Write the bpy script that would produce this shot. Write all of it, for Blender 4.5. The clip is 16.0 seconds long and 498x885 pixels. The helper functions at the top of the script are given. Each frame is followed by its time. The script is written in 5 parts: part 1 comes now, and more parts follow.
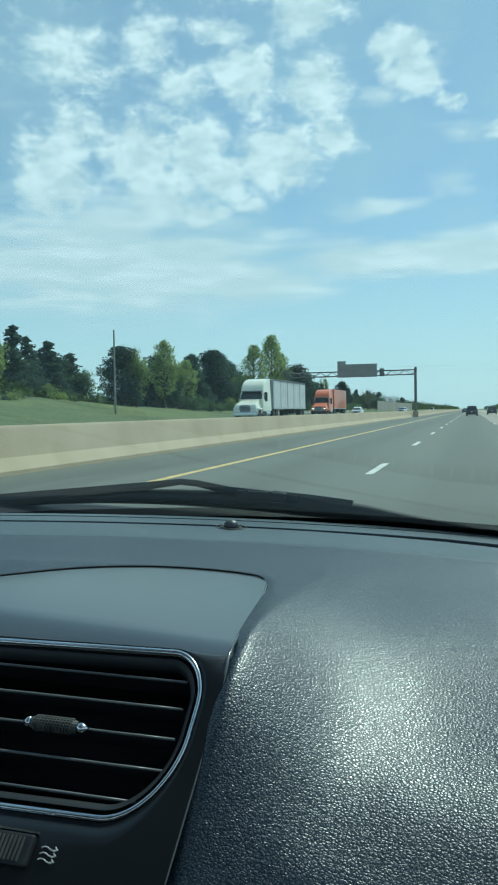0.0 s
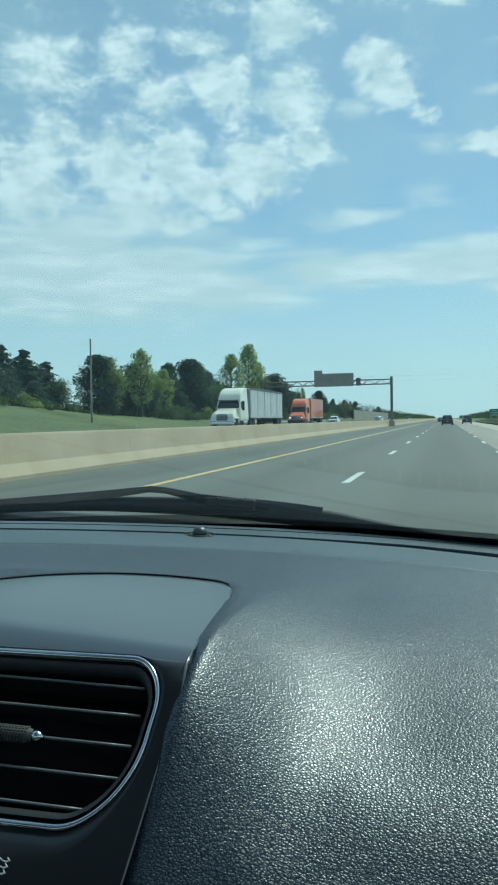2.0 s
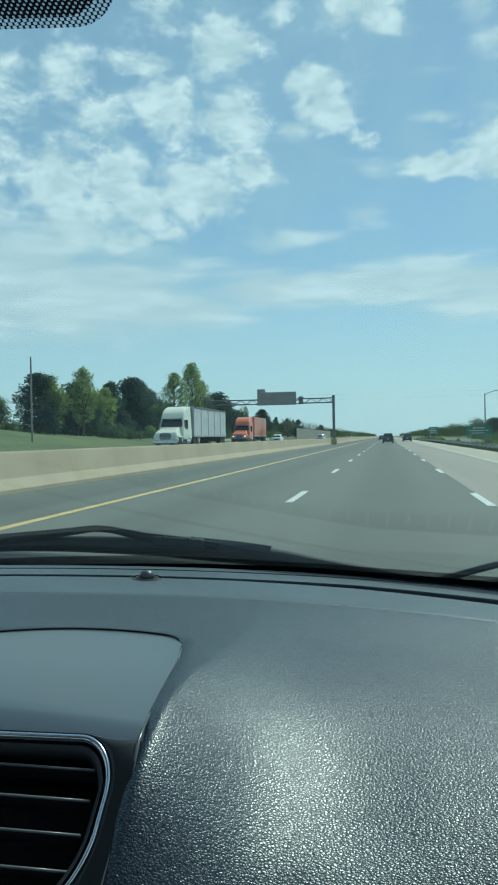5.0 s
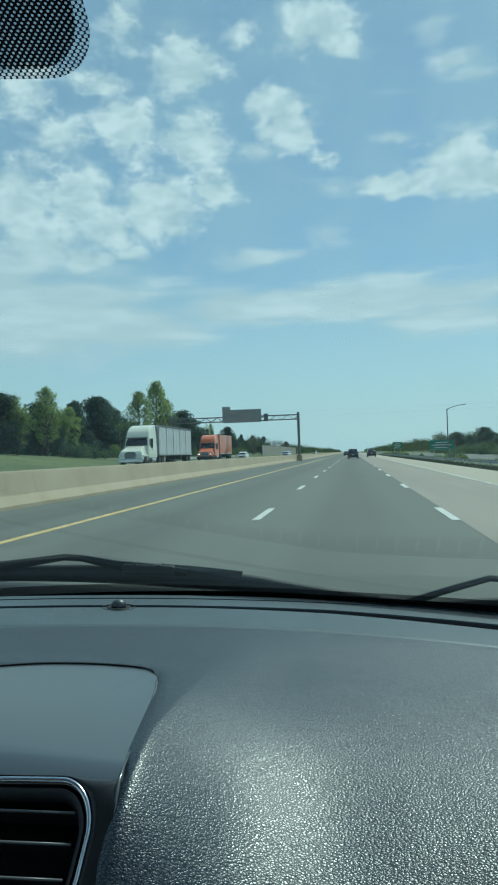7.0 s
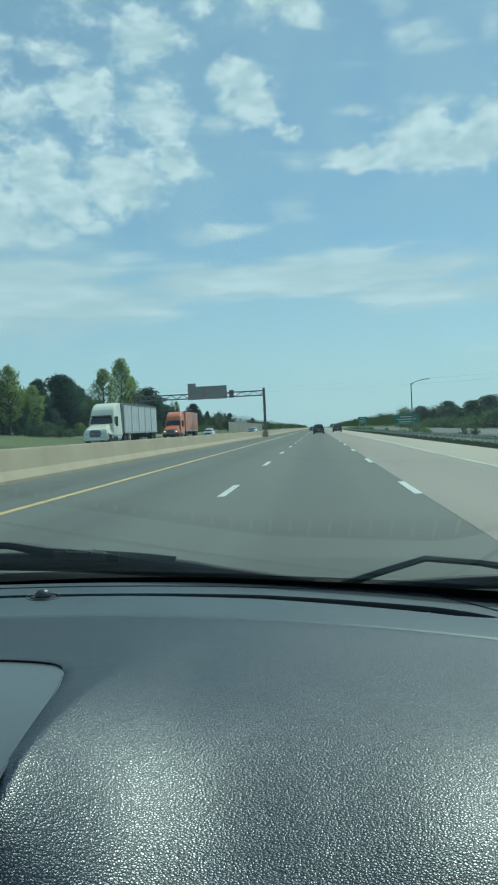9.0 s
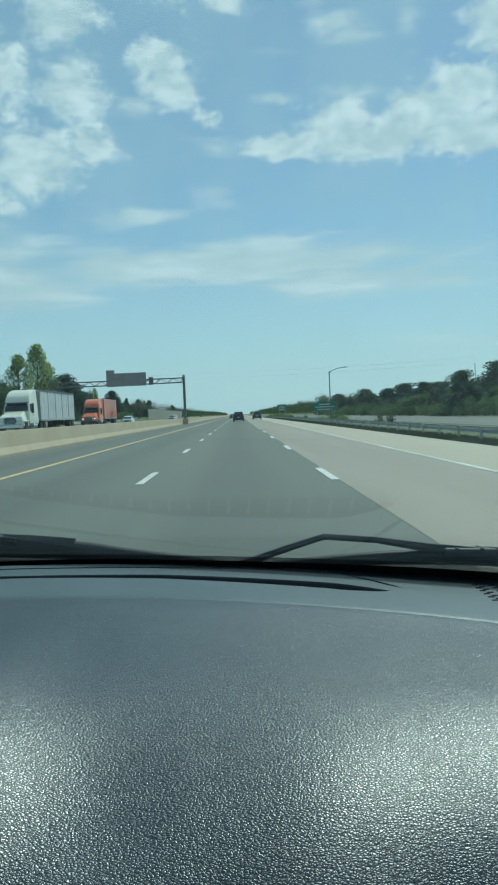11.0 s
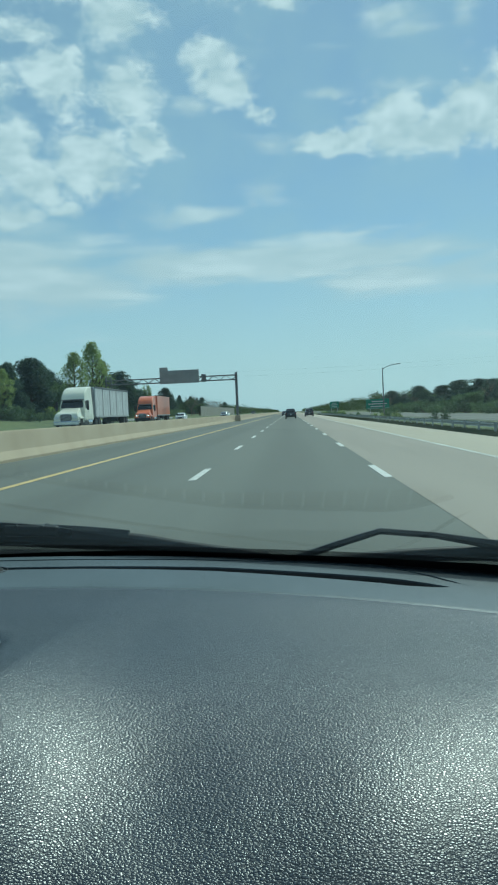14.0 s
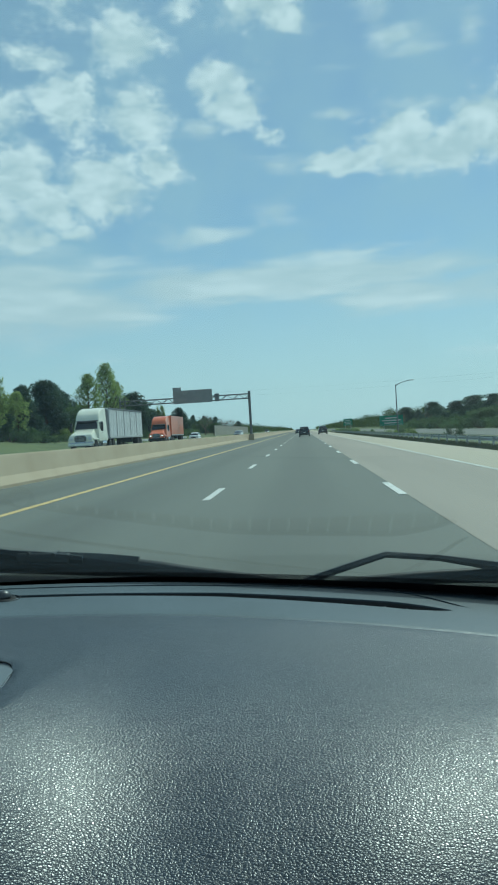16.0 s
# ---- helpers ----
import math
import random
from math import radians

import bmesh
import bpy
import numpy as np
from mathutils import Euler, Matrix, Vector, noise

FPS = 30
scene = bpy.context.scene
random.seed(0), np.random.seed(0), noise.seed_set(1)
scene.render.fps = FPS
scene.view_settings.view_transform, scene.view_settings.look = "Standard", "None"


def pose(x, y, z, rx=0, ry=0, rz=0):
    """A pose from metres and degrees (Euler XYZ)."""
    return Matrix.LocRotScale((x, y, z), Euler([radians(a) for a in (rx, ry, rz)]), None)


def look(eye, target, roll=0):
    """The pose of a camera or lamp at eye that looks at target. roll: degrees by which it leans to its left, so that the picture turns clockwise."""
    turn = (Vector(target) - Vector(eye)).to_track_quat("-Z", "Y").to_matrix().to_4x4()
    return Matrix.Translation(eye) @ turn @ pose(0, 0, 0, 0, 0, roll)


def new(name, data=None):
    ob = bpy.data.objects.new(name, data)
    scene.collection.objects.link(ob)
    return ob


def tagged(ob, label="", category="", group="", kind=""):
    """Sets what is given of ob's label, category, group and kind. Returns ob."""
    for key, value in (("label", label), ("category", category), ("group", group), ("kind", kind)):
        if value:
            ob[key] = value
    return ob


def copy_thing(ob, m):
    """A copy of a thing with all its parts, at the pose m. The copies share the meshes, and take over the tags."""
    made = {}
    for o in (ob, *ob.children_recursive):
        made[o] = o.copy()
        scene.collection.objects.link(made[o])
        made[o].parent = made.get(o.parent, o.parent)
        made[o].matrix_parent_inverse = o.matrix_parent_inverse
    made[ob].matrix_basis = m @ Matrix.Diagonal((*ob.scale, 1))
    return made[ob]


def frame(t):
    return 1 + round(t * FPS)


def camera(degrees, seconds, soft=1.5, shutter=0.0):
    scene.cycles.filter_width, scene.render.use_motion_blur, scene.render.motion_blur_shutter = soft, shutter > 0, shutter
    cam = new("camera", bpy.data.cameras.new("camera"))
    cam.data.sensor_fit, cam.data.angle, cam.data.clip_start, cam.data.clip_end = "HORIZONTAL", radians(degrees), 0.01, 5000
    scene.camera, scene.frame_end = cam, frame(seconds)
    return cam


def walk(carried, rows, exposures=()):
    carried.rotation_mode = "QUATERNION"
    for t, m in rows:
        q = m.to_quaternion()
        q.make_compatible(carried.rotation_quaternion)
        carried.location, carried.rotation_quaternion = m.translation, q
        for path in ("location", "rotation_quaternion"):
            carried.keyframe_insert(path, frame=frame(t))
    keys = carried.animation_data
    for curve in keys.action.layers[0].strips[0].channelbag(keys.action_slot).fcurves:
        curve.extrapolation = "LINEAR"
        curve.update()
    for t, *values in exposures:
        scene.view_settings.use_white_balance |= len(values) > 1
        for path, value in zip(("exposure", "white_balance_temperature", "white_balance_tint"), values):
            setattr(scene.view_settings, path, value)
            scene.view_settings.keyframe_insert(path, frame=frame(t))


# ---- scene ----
# World: the road runs along +y, z = 0 is its surface, the car stands in the middle lane.
PATH = [
    (0.0, pose(-0.0341, -0.0222, 1.2275, 87.783, 0.956, 15.927)),
    (0.5, pose(-0.0182, -0.0176, 1.2262, 88.127, 1.151, 15.629)),
    (1.0, pose(-0.0190, -0.0190, 1.2277, 88.253, 1.135, 15.046)),
    (1.5, pose(-0.0199, -0.0184, 1.2282, 88.298, 0.766, 14.592)),
    (2.0, pose(-0.0245, -0.0185, 1.2245, 88.423, 0.902, 14.247)),
    (2.5, pose(-0.0188, -0.0186, 1.2274, 88.529, 0.553, 13.830)),
    (3.0, pose(-0.0161, -0.0177, 1.2308, 88.710, 0.423, 13.329)),
    (3.5, pose(-0.0268, -0.0184, 1.2356, 88.867, 0.067, 12.552)),
    (4.0, pose(-0.0405, -0.0117, 1.2444, 89.179, 1.018, 11.984)),
    (4.5, pose(-0.0314, -0.0085, 1.2493, 89.435, 1.075, 10.925)),
    (7.0, pose(-0.0357, -0.0175, 1.2631, 90.917, 1.921, 7.549)),
    (7.5, pose(-0.0259, -0.0056, 1.2738, 91.101, 1.744, 6.316)),
    (8.0, pose(-0.0085, 0.0069, 1.2703, 90.632, 2.069, 5.714)),
    (8.5, pose(-0.0002, 0.0129, 1.2668, 89.794, 2.446, 5.405)),
    (9.0, pose(0.0070, 0.0128, 1.2686, 89.082, 2.676, 5.075)),
    (9.5, pose(0.0069, 0.0159, 1.2677, 88.325, 2.354, 3.741)),
    (10.0, pose(0.0174, 0.0112, 1.2643, 88.133, 2.665, 2.017)),
    (12.5, pose(0.0367, 0.0116, 1.2515, 87.384, 1.785, -2.613)),
    (13.0, pose(0.0341, 0.0215, 1.2498, 87.310, 1.775, -0.679)),
    (13.5, pose(0.0380, 0.0246, 1.2519, 87.412, 2.293, 1.596)),
    (14.0, pose(0.0289, 0.0248, 1.2515, 87.843, 2.592, 3.035)),
    (14.5, pose(0.0279, 0.0142, 1.2600, 88.334, 2.960, 3.828)),
    (15.0, pose(0.0392, 0.0190, 1.2528, 88.682, 3.028, 4.042)),
    (15.5, pose(0.0425, 0.0127, 1.2524, 89.132, 3.913, 4.466)),
    (16.0, pose(0.0410, 0.0054, 1.2622, 89.264, 3.450, 4.043)),
]
cam = camera(35.508, 16.0, soft=2.1)
walk(cam, PATH, exposures=[(0.0, 0.34, 5500, -3.0), (1.0, 0.30, 5500, -3.0), (4.0, 0.26, 5500, -3.0), (6.8, 0.08, 5500, -3.0), (16.0, 0.08, 5500, -3.0)])

# ---- sky and sun ----
SUN = Vector((0.297, 0.536, 0.790)).normalized()
sun = new("sun", bpy.data.lights.new("sun", "SUN"))
sun.data.energy, sun.data.angle, sun.data.color = 3.5, radians(0.6), (1.0, 0.915, 0.78)
sun.matrix_world = look(SUN * 60, (0, 0, 0))

world = bpy.data.worlds.new("sky")
scene.world = world
world.use_nodes = True


class Nodes:
    """Short ways to add nodes to one tree."""

    def __init__(self, tree):
        self.tree = tree

    def add(self, kind, **inputs):
        node = self.tree.nodes.new(kind)
        for key, value in inputs.items():
            slot = int(key[1:]) if key[0] == "i" and key[1:].isdigit() else key.replace("_", " ")
            self.set(node.inputs[slot], value)
        return node

    def set(self, slot, value):
        if isinstance(value, bpy.types.NodeSocket):
            self.tree.links.new(value, slot)
        else:
            slot.default_value = value

    def math(self, op, a, b=0.0, c=0.0, clamp=False):
        node = self.add("ShaderNodeMath", i0=a, i1=b, i2=c)
        node.operation, node.use_clamp = op, clamp
        return node.outputs[0]

    def mix(self, f, a, b, blend="MIX"):
        node = self.tree.nodes.new("ShaderNodeMix")
        node.data_type, node.blend_type = "RGBA", blend
        self.set(node.inputs[0], f), self.set(node.inputs[6], a), self.set(node.inputs[7], b)
        return node.outputs[2]

    def step(self, v, lo, hi, a=0.0, b=1.0):
        node = self.add("ShaderNodeMapRange", i0=v, i1=lo, i2=hi, i3=a, i4=b)
        node.interpolation_type = "SMOOTHSTEP"
        return node.outputs[0]

    def noise(self, vec, scale, detail=4.0, rough=0.55, distortion=0.0):
        node = self.add("ShaderNodeTexNoise", Vector=vec, Scale=scale, Detail=detail, Roughness=rough, Distortion=distortion)
        return node.outputs[0]


n = Nodes(world.node_tree)
nishita = n.add("ShaderNodeTexSky")
nishita.sky_type, nishita.sun_disc = "NISHITA", False
nishita.sun_elevation, nishita.sun_rotation = math.asin(SUN.z), math.atan2(SUN.x, SUN.y)
nishita.air_density, nishita.dust_density, nishita.ozone_density = 1.0, 0.4, 2.0
way = n.add("ShaderNodeTexCoord").outputs["Generated"]
xyz = n.add("ShaderNodeSeparateXYZ", Vector=way)
az = n.math("MULTIPLY", n.math("ARCTAN2", xyz.outputs[0], xyz.outputs[1]), 57.3)
el = n.math("MULTIPLY", n.math("ARCSINE", xyz.outputs[2]), 57.3)
# Broken cloud: azimuth, elevation, half width, half height, weight of each piece.
HEAPS = ((-11.2, 26.7, 2.4, 1.3, 0.85), (-17.5, 25.6, 2.5, 1.2, 0.6), (-23, 24.9, 2.1, 1.7, 0.6), (-1.5, 29, 2.5, 1.4, 0.8), (0.3, 27.7, 1.6, 0.9, 0.8), (-7.4, 28.7, 1.7, 1.2, 0.45), (-15.7, 29.3, 1.7, 1.7, 0.55), (-15.7, 22.9, 2.2, 1.8, 0.8), (-11, 22.2, 2.2, 1.9, 0.75), (-20.8, 22.3, 2.5, 1.5, 0.6), (-22.4, 20.5, 1.9, 1, 0.5), (-9.4, 19.2, 1.6, 1.3, 0.7), (-13.6, 17.7, 2.6, 2.1, 0.85))
HEAPS_LOW = ((-12.5, 16.1, 1.3, 0.8, 0.7), (-19.3, 18.2, 2, 1.9, 0.85), (-17.2, 16.4, 2.1, 1.4, 0.8), (-23.6, 18.2, 2.5, 2.1, 0.85), (-22.2, 15.3, 3.3, 1.9, 0.8), (-19.1, 14.1, 1.9, 1.2, 0.7), (-15.6, 14.7, 1.3, 0.7, 0.6), (-4.6, 24.1, 1.8, 1.3, 0.9), (-3.8, 22.5, 2, 1.1, 0.9), (-1.4, 20.7, 1.2, 0.6, 0.5), (-28.6, 23.8, 3.3, 2.5, 0.6), (-27.9, 19.4, 2.5, 1.7, 0.6), (-29.4, 16.4, 2.5, 2.9, 0.8))
TOWERS = ((4, 18.6, 2.8, 0.8, 0.85), (8.1, 19.5, 2, 1.6, 1), (11.3, 18.6, 2.6, 1.2, 1), (14.5, 19.6, 2.4, 1.8, 1), (17.2, 21.2, 2.2, 1.2, 0.9), (17.6, 18.1, 2.8, 1.1, 1), (20.6, 18.8, 2.1, 1.3, 0.95), (20.3, 24.7, 2.5, 1.8, 0.95), (23.5, 19.2, 2.5, 2.1, 0.8), (25, 22.9, 2.9, 2.1, 0.6))
WISPS = ((-6.2, 21.5, 1.2, 0.5, 0.5), (-0.3, 18.6, 1.6, 0.5, 0.48), (-1.4, 15.6, 1.6, 0.6, 0.45), (-6.5, 14.1, 2.8, 0.6, 0.55), (3.6, 12.4, 3.8, 0.3, 0.5), (3.5, 21.6, 1.2, 0.3, 0.42), (7, 27.5, 1.1, 1.1, 0.5), (9.6, 25.2, 1.8, 0.6, 0.5), (9.8, 21.6, 1.8, 0.5, 0.5), (8.3, 25.7, 1.6, 0.6, 0.55), (13.5, 25.4, 0.8, 1, 0.5))
BANDS = ((-22.7, 10.3, 7.9, 2.6, 0.9), (-16.4, 9.3, 5.4, 1.4, 0.8), (-25.7, 12.5, 4.2, 2.5, 0.85), (0.2, 10.8, 12.5, 1.2, 0.85), (-8.1, 10.7, 4.6, 1.2, 0.8), (7.4, 9.3, 5, 1.2, 0.7), (12.7, 9.3, 4.6, 1.2, 0.6), (19.2, 4.3, 7.5, 0.7, 0.45), (-27.9, 10.9, 9.2, 3.3, 0.8))
spot = n.add("ShaderNodeCombineXYZ", i0=az, i1=el).outputs[0]


def vector(op, a, b=(0, 0, 0), c=(0, 0, 0)):
    node = n.add("ShaderNodeVectorMath", i0=a, i1=b, i2=c)
    node.operation = op
    return node.outputs["Value"] if op == "DOT_PRODUCT" else node.outputs[0]


def stirred(amount, scale, source):
    """Moves the place a little to and fro, so that edges fray."""
    swirl = n.add("ShaderNodeTexNoise", Vector=source, Scale=scale, Detail=4.0, Roughness=0.6).outputs["Color"]
    return vector("MULTIPLY_ADD", vector("SUBTRACT", swirl, (.5, .5, .5)), (amount, amount * .8, 0), source)


def gathered(pieces, place):
    field = 0.0
    for a, e, w, h, k in pieces:
        d = vector("MULTIPLY_ADD", place, (1 / w, 1 / h, 0), (-a / w, -e / h, 0))
        field = n.math("MAXIMUM", field, n.math("MULTIPLY", n.math("POWER", .54, vector("DOT_PRODUCT", d, d)), k))
    return field


frayed = stirred(2.6, .42, spot)
drawn_out = vector("MULTIPLY", spot, (.74, 1.25, 1))
puffs = n.noise(drawn_out, .50, 7.0, .57)
streaks = n.noise(vector("MULTIPLY_ADD", stirred(1.2, .3, spot), (.14, .8, 0)), .8, 5.0, .6)
mottle = n.noise(vector("MULTIPLY", frayed, (.72, 1.2, 1)), 1.3, 6.0, .62)
lumps = n.noise(spot, .14, 3.0, .5)
heap = n.math("ADD", gathered(HEAPS + HEAPS_LOW + TOWERS, frayed), n.math("MULTIPLY_ADD", puffs, 1.05, -.50))
heap = n.step(n.math("MULTIPLY_ADD", mottle, .48, heap), .44, .92)
wisp = n.math("ADD", gathered(WISPS, stirred(1.6, .5, spot)), n.math("MULTIPLY_ADD", streaks, 1.1, -.60))
wisp = n.math("MULTIPLY", n.step(wisp, .02, .60), .85)
band = n.math("ADD", gathered(BANDS, stirred(1.8, .12, spot)), n.math("MULTIPLY_ADD", streaks, 1.25, -.60))
band = n.math("MULTIPLY", n.step(band, .10, .72), .95)
cover = n.math("MULTIPLY", n.math("MAXIMUM", n.math("MAXIMUM", heap, wisp), band), n.step(el, 2.0, 7.0))
# The same broken cloud goes on to the sides and overhead.
rise = n.math("MULTIPLY", n.math("LOGARITHM", n.math("ADD", n.math("MAXIMUM", xyz.outputs[2], 0.0), 0.07), 2.718), 0.62)
flat = n.add("ShaderNodeCombineXYZ", i0=xyz.outputs[0], i1=xyz.outputs[1], i2=rise).outputs[0]
wide = n.math("MAXIMUM", n.step(n.math("ABSOLUTE", az), 30.0, 50.0), n.step(el, 30.0, 42.0))
beyond = n.math("MULTIPLY", wide, n.step(n.noise(flat, 14.0, 6.0, 0.55), 0.50, 0.72))
cover = n.math("MAXIMUM", cover, n.math("MULTIPLY", beyond, n.step(el, 2.0, 8.0)))
haze = n.step(el, 14.0, -2.0)
veil = n.mix(n.math("MULTIPLY", n.step(lumps, 0.3, 0.7, 0.34, 0.56), n.step(el, 28.0, 45.0, 1.0, 0.35)), nishita.outputs[0], (5.1, 6.3, 6.6, 1))
clear = n.mix(n.math("MULTIPLY", haze, 0.88), veil, (5.9, 7.1, 7.45, 1))
white = n.mix(n.mix(n.step(el, 12.0, 17.0), n.step(streaks, .42, .72, .0, .75), n.step(n.math("MULTIPLY_ADD", mottle, 0.5, puffs), 0.58, 0.98)), (6.2, 6.75, 7.0, 1), (8.7, 8.7, 8.75, 1))
sky = n.mix(n.math("MULTIPLY", cover, 0.92), clear, white)
below = n.step(el, -3.0, -1.0)
sky = n.mix(below, (1.6, 1.9, 1.3, 1), sky)
back = world.node_tree.nodes["Background"]
n.set(back.inputs[0], sky)
back.inputs[1].default_value = 0.088


# ---- materials ----
def material(name, a, b, scale=3.0, rough=0.8, bump=0.0, bump_scale=40.0, metal=0.0, fine=0.15, coat=0.0, spread=0.0, spec=0.5, rough_var=0.08, leaf=0.0, along=1.0):
    """Two colours mixed by patches and fine grain, with relief; spread: how far each object's tone departs from the next."""
    m = bpy.data.materials.new(name)
    m.use_nodes = True
    k = Nodes(m.node_tree)
    out = m.node_tree.nodes["Principled BSDF"]
    at = k.add("ShaderNodeTexCoord").outputs["Object"]
    drawn = k.add("ShaderNodeMapping", Vector=at, Scale=(1, 1 / along, 1)).outputs[0]
    patch = k.noise(drawn, scale, 5.0, 0.6)
    grain = k.noise(at, bump_scale, 3.0, 0.6)
    f = k.step(k.math("ADD", patch, k.math("MULTIPLY_ADD", grain, fine * 2, -fine)), 0.3, 0.7)
    colour = k.mix(f, (*a, 1), (*b, 1))
    if spread:
        tone = k.add("ShaderNodeObjectInfo").outputs["Random"]
        colour = k.mix(1.0, colour, k.mix(tone, (1 - spread,) * 3 + (1,), (1 + spread, 1 + spread * 0.9, 1 + spread * 0.7, 1)), "MULTIPLY")
    k.set(out.inputs["Base Color"], colour)
    k.set(out.inputs["Roughness"], k.math("MULTIPLY_ADD", patch, rough_var * 2, rough - rough_var))
    out.inputs["Metallic"].default_value, out.inputs["Coat Weight"].default_value = metal, coat
    out.inputs["Specular IOR Level"].default_value = spec
    if leaf:
        glow = k.add("ShaderNodeBsdfTranslucent", Color=k.mix(1.0, colour, (1.5, 1.5, .9, 1), "MULTIPLY"))
        both = k.add("ShaderNodeMixShader", i0=leaf, i1=out.outputs[0], i2=glow.outputs[0])
        k.set(m.node_tree.nodes["Material Output"].inputs[0], both.outputs[0])
    if bump:
        k.set(out.inputs["Normal"], k.add("ShaderNodeBump", Strength=min(1.0, bump * 40), Distance=bump, Height=grain).outputs[0])
    return m


def leather_material(name, tone, rough, cell, depth, spec=0.8, blue=1.5, skin=0.0, red=.58):
    """Embossed vinyl: flat-topped pebbles, a little longer across than along, parted by thin creases."""
    m = bpy.data.materials.new(name)
    m.use_nodes = True
    k = Nodes(m.node_tree)
    out = m.node_tree.nodes["Principled BSDF"]
    at = k.add("ShaderNodeTexCoord").outputs["Object"]
    warp = k.add("ShaderNodeTexNoise", Vector=at, Scale=0.55 / cell, Detail=2.0)
    bent = k.add("ShaderNodeVectorMath", i0=warp.outputs["Color"], i1=(0.5, 0.5, 0.5))
    bent.operation = "SUBTRACT"
    moved = k.add("ShaderNodeVectorMath", i0=bent.outputs[0], i1=(cell * 1.5,) * 3, i2=at)
    moved.operation = "MULTIPLY_ADD"
    long_ = k.add("ShaderNodeVectorMath", i0=moved.outputs[0], i1=(.70, 1.0, 1.0))
    long_.operation = "MULTIPLY"
    cells = k.add("ShaderNodeTexVoronoi", Vector=long_.outputs[0], Scale=1 / cell)
    cells.feature = "SMOOTH_F1"
    cells.inputs["Smoothness"].default_value = 0.3
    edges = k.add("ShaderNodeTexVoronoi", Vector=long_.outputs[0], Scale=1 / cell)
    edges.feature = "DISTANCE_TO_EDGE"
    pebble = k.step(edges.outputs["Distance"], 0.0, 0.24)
    dome = k.math("SUBTRACT", 1.0, cells.outputs["Distance"], clamp=True)
    fold = k.noise(at, 0.30 / cell, 3.0, 0.55)
    height = k.math("ADD", k.math("MULTIPLY_ADD", dome, 1.0, k.math("MULTIPLY", pebble, 0.34)), k.math("MULTIPLY", fold, 0.4))
    large = k.noise(at, 6.0, 3.0)
    k.set(out.inputs["Base Color"], k.mix(k.step(large, 0.35, 0.65), (tone * red * .9, tone, tone * blue * .9, 1), (tone * red * 1.1, tone * 1.2, tone * blue * 1.1, 1)))
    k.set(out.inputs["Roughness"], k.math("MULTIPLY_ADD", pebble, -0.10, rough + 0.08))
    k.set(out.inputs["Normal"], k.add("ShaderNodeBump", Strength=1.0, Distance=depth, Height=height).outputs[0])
    # Specular is cut in the creases, standing in for their shade.
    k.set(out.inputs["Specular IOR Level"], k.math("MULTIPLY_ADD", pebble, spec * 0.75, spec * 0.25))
    out.inputs["Coat Weight"].default_value, out.inputs["Coat Roughness"].default_value = skin, 0.42
    return m


def glass_material(name, tint, gloss):
    """A clear pane: it lets light through and mirrors a little, more at a slant."""
    m = bpy.data.materials.new(name)
    m.use_nodes = True
    k = Nodes(m.node_tree)
    shine = k.add("ShaderNodeBsdfGlossy", Color=(1, 1, 1, 1), Roughness=0.0)
    clear = k.add("ShaderNodeBsdfTransparent", Color=(*tint, 1))
    mirror = k.math("MULTIPLY", k.add("ShaderNodeFresnel", IOR=1.45).outputs[0], gloss)
    film = k.add("ShaderNodeMixShader", i0=0.009, i1=clear.outputs[0], i2=k.add("ShaderNodeBsdfTranslucent", Color=(.62, .90, 1.0, 1)).outputs[0])
    mixed = k.add("ShaderNodeMixShader", i0=mirror, i1=film.outputs[0], i2=shine.outputs[0])
    k.set(m.node_tree.nodes["Material Output"].inputs[0], mixed.outputs[0])
    return m


def dots_material(name, pitch, size, open_):
    """Black ceramic print with a lattice of clear dots, as round a windscreen sensor."""
    m = bpy.data.materials.new(name)
    m.use_nodes = True
    k = Nodes(m.node_tree)
    out = m.node_tree.nodes["Principled BSDF"]
    out.inputs["Base Color"].default_value, out.inputs["Roughness"].default_value = (0.012, 0.013, 0.016, 1), 0.4
    at = k.add("ShaderNodeSeparateXYZ", Vector=k.add("ShaderNodeTexCoord").outputs["Object"])
    u, v = k.math("DIVIDE", at.outputs[0], pitch), k.math("DIVIDE", at.outputs[2], pitch * 0.28)
    row = k.math("FLOOR", v)
    u = k.math("ADD", u, k.math("MULTIPLY", row, 0.5))
    fu, fv = k.math("SUBTRACT", k.math("FRACT", u), 0.5), k.math("SUBTRACT", k.math("FRACT", v), 0.5)
    r = k.math("SQRT", k.math("ADD", k.math("MULTIPLY", fu, fu), k.math("MULTIPLY", k.math("MULTIPLY", fv, fv), 0.3)))
    hole = k.step(r, size + .04, size - .04)
    clear = k.add("ShaderNodeBsdfTransparent")
    mixed = k.add("ShaderNodeMixShader", i0=k.math("MULTIPLY", hole, open_), i1=out.outputs[0], i2=clear.outputs[0])
    k.set(m.node_tree.nodes["Material Output"].inputs[0], mixed.outputs[0])
    return m


